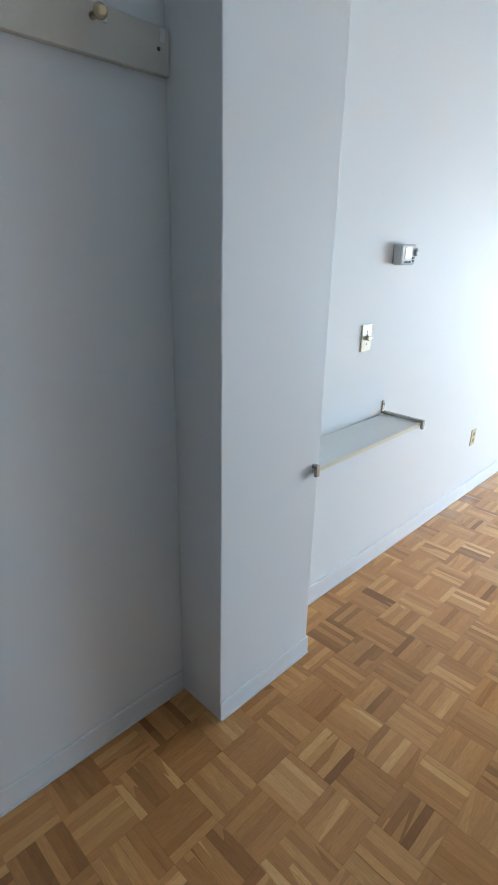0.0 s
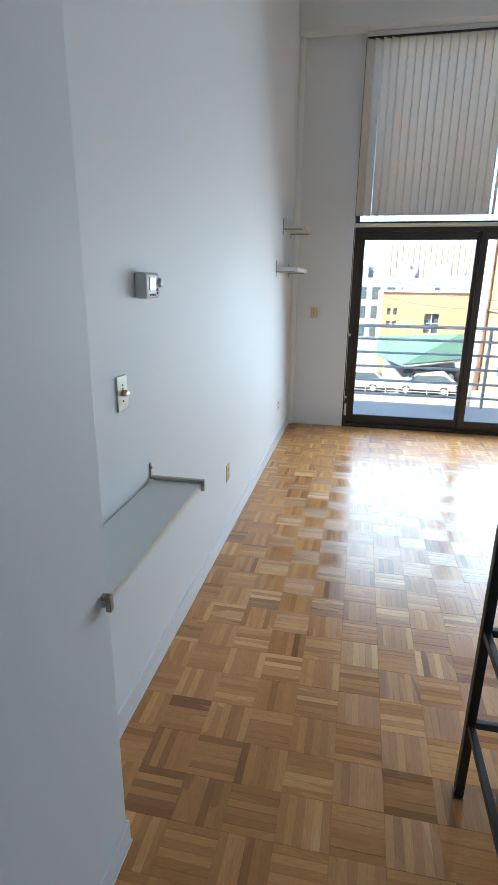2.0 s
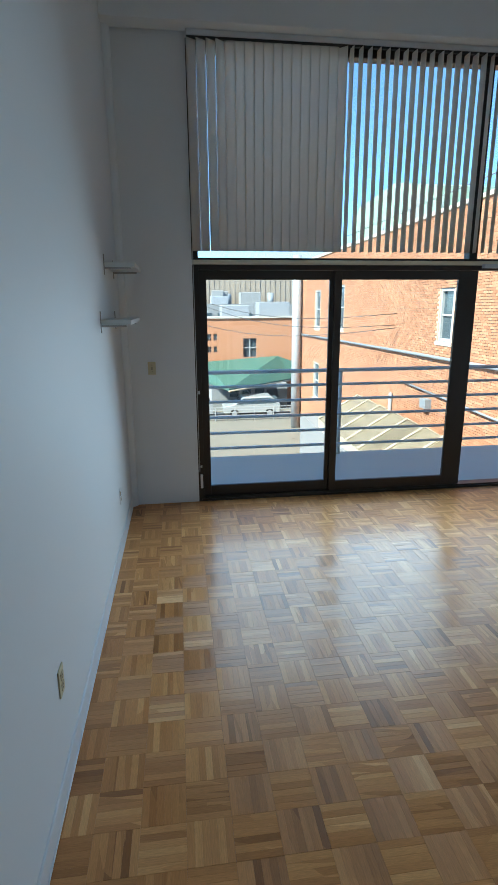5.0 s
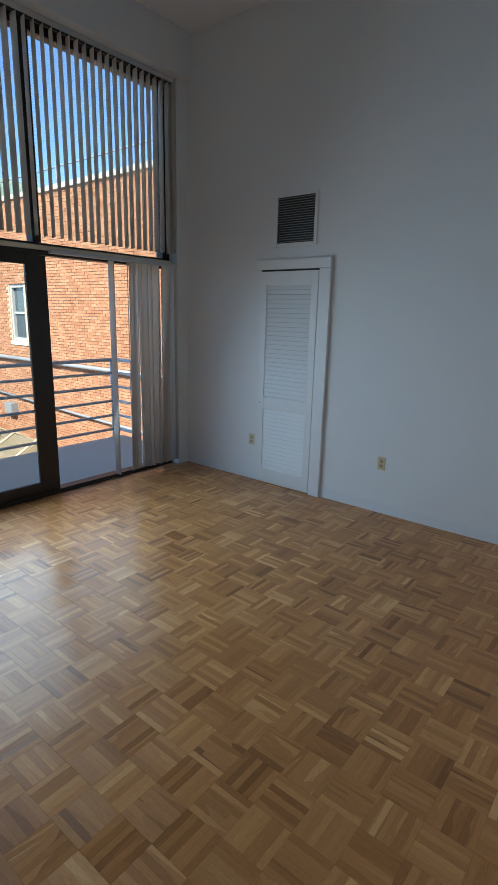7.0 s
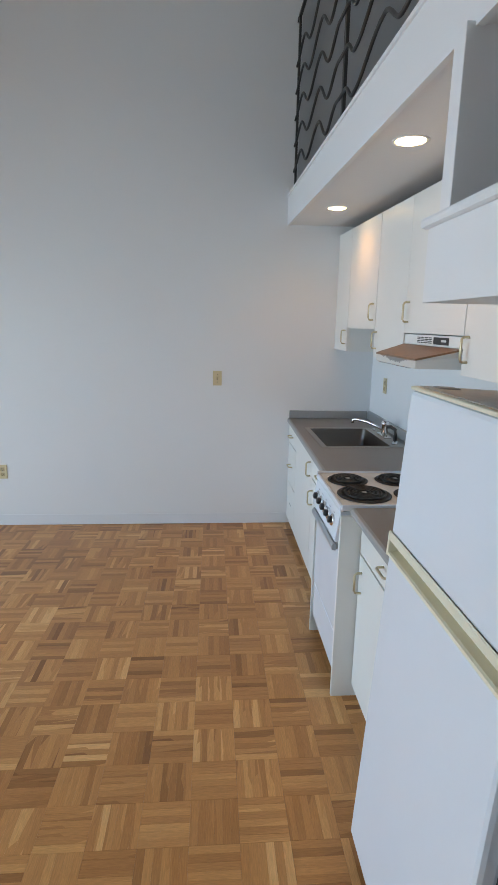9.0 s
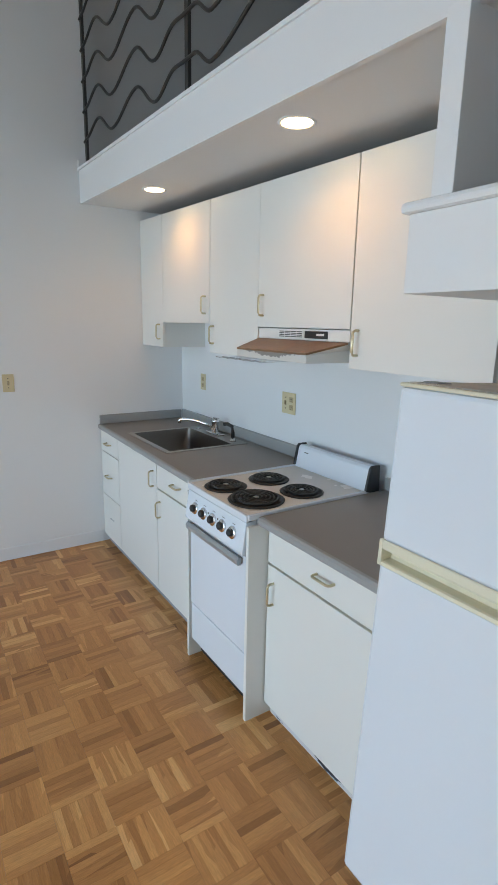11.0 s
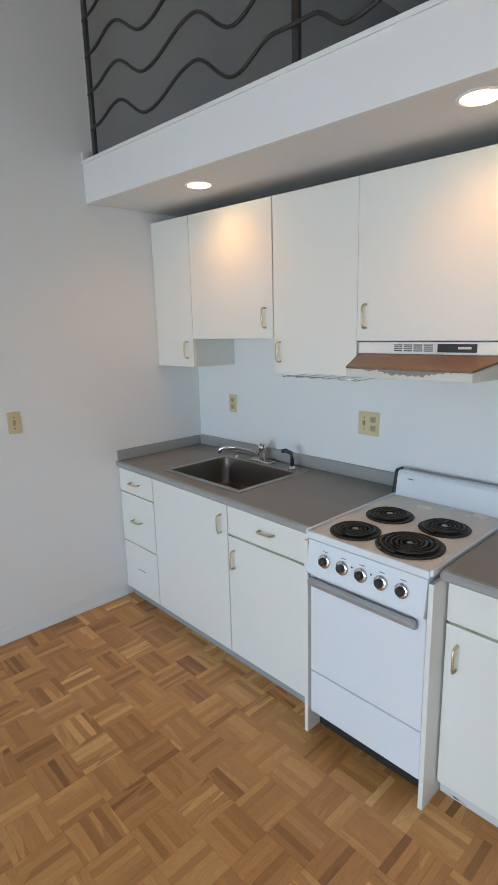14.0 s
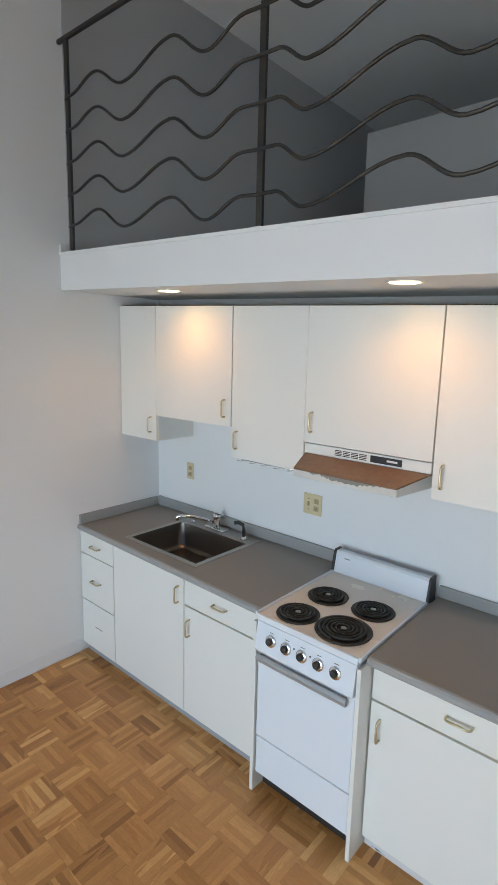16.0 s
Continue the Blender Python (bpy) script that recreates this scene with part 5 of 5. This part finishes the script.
def brick_building():
    b = thing("brick_building", ((BX0 + BX1) / 2, -12, -6.0), "long sunlit red brick building across the alley", "building")
    bm = pierced("x", BX0, BX1, -6.0, BTOP, BRICK_WINDOWS, YB - 0.018, -0.23)
    wall = part("wall", bm, M_MORTAR, b)
    part("end_wall", boxes((BX1 - 0.3, BX1 - 0.01, -22, YB - 0.25, -6, BTOP), (BX0, BX0 + 0.3, -22, YB - 0.25, -6, BTOP)), M_ORANGE, b)
    part("roof", boxes((BX0, BX1, -22, YB - 0.25, BTOP - 0.6, BTOP - 0.3)), M_ROOFING, b)
    part("coping", boxes((BX0, BX1, YB - 0.32, YB + 0.05, BTOP, BTOP + 0.12), bevel=0.01), M_COPING, b)
    for w in BRICK_WINDOWS:
        sash_window(b, w[0], w[1], YB - 0.06, w[2], w[3])
    part("conduit", tube(bmesh.new(), [(11.0, YB + 0.06, 0.32), (20, YB + 0.06, 0.30), (38.0, YB + 0.06, 0.16)], 0.055, 8), M_GREY, b, "grey conduit along the wall")
    part("conduit", tube(bmesh.new(), [(12.0, YB + 0.05, -1.05), (16, YB + 0.05, -0.95), (21.5, YB + 0.05, -0.75)], 0.035, 8), M_GREY, b)
    part("duct", tube(bmesh.new(), [(37.4, YB + 0.36, -6.0), (37.4, YB + 0.36, -1.0), (37.4, YB + 0.36, 5.0)], 0.30, 14), M_SILVER, b, "tall galvanised duct")
    part("drainpipe", tube(bmesh.new(), [(22.3, YB + 0.09, -6.0), (22.3, YB + 0.09, -1.3)], 0.07, 8), M_PALE, b, "short white drainpipe")
    part("vent_box", boxes((19.2, 19.6, YB - 0.05, YB + 0.22, -1.35, -1.05), bevel=0.01), M_GREY, b)
    for k in range(12):
        x = BX0 + 1.0 + 1.6 * k
        part("roof_rail_post", tube(bmesh.new(), [(x, YB - 0.3, BTOP + 0.1), (x, YB - 0.3, BTOP + 0.62)], 0.02, 6), M_GREY, b)
    part("roof_rail", tube(bmesh.new(), [(BX0, YB - 0.3, BTOP + 0.62), (BX0 + 20, YB - 0.3, BTOP + 0.62)], 0.02, 6), M_GREY, b)
    p = thing("roof_penthouse", (34.0, -11.5, BTOP - 0.3), "pale green copper clad penthouse on the brick building's roof", "penthouse")
    part("wall", prism([(28.1, BTOP - 0.3), (40.5, BTOP - 0.3), (40.2, 7.1), (39.0, 8.1), (33.3, 8.35), (28.1, 7.15)], "y", -13.0, -10.2), M_COPPER, p)
    part("window", boxes((29.8, 31.2, -10.2, -10.16, 6.1, 7.3)), M_PALE, p)
    return wall


def far_buildings():
    o = thing("orange_building", (55, -5, -6.0), "flat roofed orange brick building beyond the yard", "building")
    ws = [(-3.6, -4.75, -2.2, -0.65), (-0.6, -0.9, -0.80, -0.25), (-1.1, -1.4, -0.80, -0.25), (-0.6, -0.9, -1.78, -1.28), (-1.1, -1.4, -1.78, -1.28)]
    bm = pierced("y", -14.0, -0.2, -6.0, 1.0, [(w[1], w[0], w[2], w[3]) for w in ws], 48.0, 0.4)
    part("wall", bm, M_ORANGE, o)
    part("side_wall", one(48.4, 62, -0.6, -0.2, -6, 1.0), M_ORANGE, o)
    part("roof", one(48.41, 62, -14, -0.61, 0.7, 1.0 - 0.004), M_ROOFING, o)
    part("coping", one(47.9, 48.5, -14, -0.1, 1.0, 1.16), M_COPING, o)
    for y1, y0, z0, z1 in ws:
        w = part("window", boxes((48.1, 48.2, y0, y1, (z0 + z1) / 2 - 0.04, (z0 + z1) / 2 + 0.04), (48.1, 48.2, (y0 + y1) / 2 - 0.04, (y0 + y1) / 2 + 0.04, z0, z1)), M_FRAME, o)
        part("pane", one(48.2, 48.24, y0, y1, z0, z1), M_PANE, w)
    # plant on the roofs behind
    rnd = random.Random(3)
    w = thing("white_building", (75, 4, -6.0), "pale building with rooftop plant in the distance", "building")
    part("wall", one(66, 84, -12, 4.5, -6, 2.3), M_PALE, w)
    part("wall", one(70, 84, 4.8, 16, -6, 3.4), M_PALE, w)
    for k in range(10):
        y = rnd.uniform(-10, 13)
        s = rnd.uniform(0.8, 2.6)
        z = 2.3 if y < 4.0 else 3.4
        u = part("roof_unit", one(71 + 0.37 * k, 71 + 0.37 * k + s, y, y + s * 1.2, z, z + rnd.uniform(0.6, 1.7), bevel=0.05), rnd.choice((M_GREY, M_PALE, M_SILVER)), w)
    for j in range(3):
        for k in range(7):
            y = 3.6 - 1.6 * k
            if j == 2 or y > 0.2:
                part("window", one(65.95, 66.0, y - 0.9, y, -4.2 + 2.1 * j, -2.9 + 2.1 * j), M_PANE, w)
    c = thing("beige_building", (95, -8, -6.0), "tall beige clad building in the distance", "building")
    part("wall", one(88, 100, -22, -2.2, -6, 7.2), M_BEIGE, c)
    for k in range(24):
        part("rib", one(87.95, 88, -2.4 - 0.8 * k, -2.2 - 0.8 * k, -2, 7.2), M_BEIGE, c)
    for k in range(4):
        part("tank", lathe(bmesh.new(), (86.5, -6.0 - 2.2 * k, 2.0), (0, 0, 1), [(0.5, 0), (0.5, 1.7 + 0.4 * (k % 2)), (0.4, 2.0)], 16), M_GREY, c)
    # roof plant on the orange building
    for x, y, sx, sy, h in ((53, -2.2, 2.2, 2.6, 1.1), (55, -6.0, 2.4, 3.0, 1.4), (51, -9.5, 2, 2, 0.9)):
        solo("roof_unit", one(x, x + sx, y - sy, y, 1.0, 1.0 + h, bevel=0.06), M_SILVER, "grey rooftop air handling unit", "roof unit", group="roof plant")
    g = thing("green_roof_shed", (45, -3.5, -6.0), "low pale shed with a green standing seam metal roof", "shed")
    corner, right, hip, ridge_r, ridge_l, left = [Vector(v) for v in (
        (40.5, -1.64, -3.77), (45.67, -7.39, -3.77), (47.5, -7.72, -2.57), (47.5, -6.46, -2.11), (47.5, -0.03, -2.51), (46.58, 0.09, -3.77))]
    bm = bmesh.new()
    low = Vector((0, 0, -0.16))
    for tri in ((corner, right, ridge_r), (right, hip, ridge_r), (corner, ridge_r, ridge_l), (corner, ridge_l, left)):
        a, b = [bm.verts.new(v) for v in tri], [bm.verts.new(v + low) for v in tri]
        bm.faces.new(a)
        bm.faces.new(b[::-1])
        for k in range(3):
            bm.faces.new((a[k], b[k], b[(k + 1) % 3], a[(k + 1) % 3]))
    bmesh.ops.recalc_face_normals(bm, faces=bm.faces)
    rp = part("roof", bm, M_GREEN, g)
    for k in range(13):
        u = k / 13
        part("seam", tube(bmesh.new(), [ridge_l.lerp(ridge_r, u) + Vector((0, 0, 0.02)), corner.lerp(right, u) + Vector((0, 0, 0.02))], 0.03, 5), M_GREEN, rp)
    part("fascia", tube(bmesh.new(), [corner + low, right + low], 0.07, 6), M_TAN, g)
    part("wall", one(44.0, 47.6, -6.6, -0.6, -6, -3.95), M_PALE, g)
    for y in (-2.0, -3.0, -4.0):
        part("window", one(43.93, 44.0, y - 0.7, y, -4.9, -4.3), M_PANE, g)
    part("doorway", one(43.93, 44.0, -6.5, -4.95, -6.0, -4.35), M_PLASTIC, g)
    f = thing("yard_fence", (40, -1, -6.0), "low white railing fence across the far side of the yard", "fence")
    for k in range(9):
        y = 5.0 - 1.4 * k
        part("post", one(40.0, 40.06, y - 0.03, y + 0.03, -6, -5.02), M_FRAME, f)
    for z in (-5.8, -5.6, -5.4, -5.2, -5.02):
        part("rail", one(40.06, 40.09, -6.3, 5.05, z - 0.022, z + 0.022), M_FRAME, f)


def car(x, y, turn):
    """A parked van-like car, its length along x before it is turned."""
    t = thing("parked_car", (x, y, -6.0), "white parked car under the shed roof", "car", "parked cars")
    base = Vector((x, y, -6.0))
    body = prism([(-2.1, 0.35), (2.1, 0.35), (2.15, 0.8), (1.3, 0.98), (0.7, 1.5), (-1.4, 1.55), (-2.1, 1.0)], "y", -0.85, 0.85, bevel=0.06)
    bmesh.ops.translate(body, verts=body.verts, vec=base)
    bd = part("body", body, M_CAR, t)
    for s in (-1, 1):
        gl = prism([(1.15, 1.0), (0.66, 1.42), (-1.3, 1.45), (-1.8, 1.05)], "y", s * 0.845, s * 0.865)
        bmesh.ops.translate(gl, verts=gl.verts, vec=base)
        part("side_window", gl, M_PANE, t)
    for dx, rise in ((1.24, 1), (-1.86, 1)):
        ws = one(x + dx - 0.02 - 0.3 * (dx > 0), x + dx + 0.02 - 0.3 * (dx > 0) + 0.12, y - 0.72, y + 0.72, -6 + 1.05, -6 + 1.42)
        part("windscreen", ws, M_PANE, t)
    for dx in (-1.3, 1.3):
        for s in (-0.86, 0.66):
            w = part("wheel", lathe(bmesh.new(), (x + dx, y + s, -6 + 0.33), (0, 1, 0), [(0.33, 0), (0.33, 0.2)], 18), M_TYRE, t)
            part("rim", lathe(bmesh.new(), (x + dx, y + s - 0.004, -6 + 0.33), (0, 1, 0), [(0.2, 0), (0.2, 0.208)], 14), M_SILVER, w)
    t.rotation_euler = (0, 0, radians(turn))


def greenhouse():
    solo("low_annex", one(12.5, 24.0, -6.1, -3.0, -6.0, -2.35), M_ROOFING, "low dark annex against the brick wall", "annex")
    t = thing("roof_skylight", (18, -4.4, -2.35), "tan framed glazed roof lantern, dusty panes", "skylight")
    part("curb", boxes((15.2, 21.6, -5.9, -3.1, -2.35, -2.05)), M_TAN, t)
    rise = [(-3.1, -2.05), (-4.5, -1.25), (-5.9, -2.05)]
    n = 6
    for k in range(n):
        x0, x1 = 15.25 + k * 1.05, 15.25 + (k + 1) * 1.05 - 0.06
        for (ya, za), (yb, zb) in zip(rise, rise[1:]):
            bm = bmesh.new()
            vs = [bm.verts.new(p) for p in ((x0, ya, za), (x1, ya, za), (x1, yb, zb), (x0, yb, zb))]
            f = bm.faces.new(vs)
            bmesh.ops.solidify(bm, geom=[f], thickness=0.02)
            bmesh.ops.recalc_face_normals(bm, faces=bm.faces)
            part("pane", bm, M_SKYLIGHT, t)
    for k in range(n + 1):
        x = 15.22 + k * 1.05
        part("glazing_bar", tube(bmesh.new(), [(x, -3.1, -2.03), (x, -4.5, -1.22), (x, -5.9, -2.03)], 0.04, 6), M_TAN, t)
    part("end_panel", prism([(-3.1, -2.05), (-4.5, -1.25), (-5.9, -2.05)], "x", 15.16, 15.22), M_SKYLIGHT, t)


balcony()
own_building()
brick_wall = brick_building()
far_buildings()
for x, y, a in ((41.85, -3.4, 88), (41.9, 1.6, 92)):
    car(x, y, a)
greenhouse()
for y0, z0, y1, z1 in ((3.5, 3.4, -6.0, 1.6), (3.2, 3.2, -6.0, 1.2), (4.0, 2.3, -6.0, 1.1)):
    pts = []
    for k in range(13):
        u = k / 12
        pts.append((30 - 8 * u, y0 + (y1 - y0) * u, z0 + (z1 - z0) * u - 0.9 * math.sin(math.pi * u)))
    solo("power_cable", tube(bmesh.new(), pts, 0.013, 6), M_PLASTIC, "thin black overhead cable", "cable", group="overhead cables")


# ---- many small pieces: parquet strips and bricks ----
def strip_verts(l, w, top, rnd):
    """Corners of a strip l long (along its first axis) and w wide, centred, with a small chamfer; the top slightly out of level."""
    c = 0.0003
    j = [rnd.uniform(-0.00035, 0.00035) for _ in range(4)]
    hx, hy = l / 2, w / 2
    low = [(-hx, -hy, -0.012), (hx, -hy, -0.012), (hx, hy, -0.012), (-hx, hy, -0.012)]
    mid = [(p[0], p[1], top - c + j[i]) for i, p in enumerate(low)]
    hi = [(-hx + c, -hy + c, top + j[0]), (hx - c, -hy + c, top + j[1]), (hx - c, hy - c, top + j[2]), (-hx + c, hy - c, top + j[3])]
    return low + mid + hi


STRIP_FACES = [(8, 9, 10, 11)] + [(a, (a + 1) % 4, 4 + (a + 1) % 4, 4 + a) for a in range(4)] + [(4 + a, 4 + (a + 1) % 4, 8 + (a + 1) % 4, 8 + a) for a in range(4)]


def add_uv(me, along):
    uv = me.uv_layers.new(name="UVMap")
    co = np.empty(len(me.vertices) * 3, dtype=np.float32)
    me.vertices.foreach_get("co", co)
    co = co.reshape(-1, 3)
    li = np.empty(len(me.loops), dtype=np.int32)
    me.loops.foreach_get("vertex_index", li)
    p = co[li]
    flag = np.asarray(along)[li] if not isinstance(along, int) else np.full(len(li), along)
    out = np.where(flag[:, None] == 0, p[:, :2], p[:, 1::-1])
    uv.data.foreach_set("uv", out.astype(np.float32).ravel())


def parquet():
    rnd = random.Random(11)
    floor = bpy.data.objects["floor"]
    fbase = BASE["floor"]
    field_v, field_f, field_dir = [], [], []
    picked = []
    sw = BLOCK / STRIPS
    i0, i1 = math.floor((-0.7 - PX0) / BLOCK) , math.ceil((8.47 - PX0) / BLOCK)
    j0, j1 = math.floor((YR - PY0) / BLOCK), math.ceil((YL - PY0) / BLOCK)
    for i in range(i0, i1):
        for j in range(j0, j1):
            bx, by = PX0 + i * BLOCK, PY0 + j * BLOCK
            if bx + BLOCK < 3.0 and by + BLOCK < 0.84:
                continue
            d = (i + j) % 2
            for k in range(STRIPS):
                if d == 0:
                    cx, cy = bx + BLOCK / 2, by + (k + 0.5) * sw
                    ex, ey = BLOCK / 2, sw / 2
                else:
                    cx, cy = bx + (k + 0.5) * sw, by + BLOCK / 2
                    ex, ey = sw / 2, BLOCK / 2
                x0, x1 = max(cx - ex, -0.69), min(cx + ex, 8.468)
                y0, y1 = max(cy - ey, YR), min(cy + ey, YL + 0.014)
                if x1 - x0 < 0.004 or y1 - y0 < 0.004:
                    continue
                whole = x1 - x0 > 2 * ex - 1e-6 and y1 - y0 > 2 * ey - 1e-6
                if whole and 3.95 < cx < 4.87 and -0.9 < cy < 0.42 and len(picked) < 300:
                    picked.append((cx, cy, d))
                    continue
                n = len(field_v)
                lx, ly = (x1 - x0) - (0.0007, 0.0001)[d], (y1 - y0) - (0.0001, 0.0007)[d]
                v = strip_verts(lx, ly, rnd.uniform(-0.0003, 0.0003), rnd)
                mx, my = (x0 + x1) / 2, (y0 + y1) / 2
                field_v += [(a + mx, b + my, c) for a, b, c in v]
                field_f += [tuple(n + q for q in f) for f in STRIP_FACES]
                field_dir += [d] * 12
    me = bpy.data.meshes.new("strip_field")
    me.from_pydata([(a - fbase.x, b - fbase.y, c - fbase.z) for a, b, c in field_v], [], field_f)
    add_uv(me, field_dir)
    me.materials.append(M_OAK)
    ob = new("strip_field", me)
    ob.parent = floor
    tagged(ob, kind="stuff")
    kinds = []
    for d in (0, 1):
        for q in range(5):
            l, w = (BLOCK, sw) if d == 0 else (sw, BLOCK)
            m = bpy.data.meshes.new("strip")
            m.from_pydata(strip_verts(l - (0.0007, 0.0001)[d], w - (0.0001, 0.0007)[d], rnd.uniform(-0.0002, 0.0002), rnd), [], STRIP_FACES)
            add_uv(m, d)
            m.materials.append(M_OAK)
            kinds.append(m)
    for cx, cy, d in picked:
        s = new("strip", kinds[d * 5 + rnd.randrange(5)])
        s.parent = floor
        s.location = (cx - fbase.x, cy - fbase.y, -fbase.z)


def bricks():
    rnd = random.Random(21)
    L_, H_, G = 0.205, 0.062, 0.012
    base = BASE[brick_wall.name]
    faces = [(0, 1, 2, 3), (0, 4, 5, 1), (1, 5, 6, 2), (2, 6, 7, 3), (3, 7, 4, 0)]
    def verts(x0, x1, z0, z1, out):
        y = YB - 0.018
        return [(x0, YB + out, z0), (x0, YB + out, z1), (x1, YB + out, z1), (x1, YB + out, z0), (x0, y, z0), (x0, y, z1), (x1, y, z1), (x1, y, z0)]
    fv, ff, near = [], [], []
    z, row = -5.99, 0
    while z + H_ < BTOP:
        x = BX0 + (0.11 if row % 2 else 0)
        while x + L_ < BX1:
            if not any(x + L_ > w[0] and x < w[1] and z + H_ > w[2] - 0.12 and z < w[3] for w in BRICK_WINDOWS):
                if 12.2 < x < 15.2 and 0.6 < z < 2.2 and len(near) < 300:
                    near.append((x, z))
                else:
                    n = len(fv)
                    fv += verts(x, x + L_, z, z + H_, rnd.uniform(-0.004, 0.005))
                    ff += [tuple(n + q for q in f) for f in faces]
            x += L_ + G
        z += H_ + G
        row += 1
    me = bpy.data.meshes.new("brickwork")
    me.from_pydata([(a - base.x, b - base.y, c - base.z) for a, b, c in fv], [], ff)
    me.materials.append(M_BRICK)
    ob = new("brickwork", me)
    ob.parent = brick_wall
    tagged(ob, kind="stuff")
    kinds = []
    for q in range(4):
        m = bpy.data.meshes.new("brick")
        m.from_pydata([(a, b - YB, c) for a, b, c in verts(0, L_, 0, H_, rnd.uniform(-0.004, 0.005))], [], faces)
        m.materials.append(M_BRICK)
        kinds.append(m)
    for x, z in near:
        o = new("brick", kinds[rnd.randrange(4)])
        o.parent = brick_wall
        o.location = (x - base.x, YB - base.y, z - base.z)


bricks()
parquet()
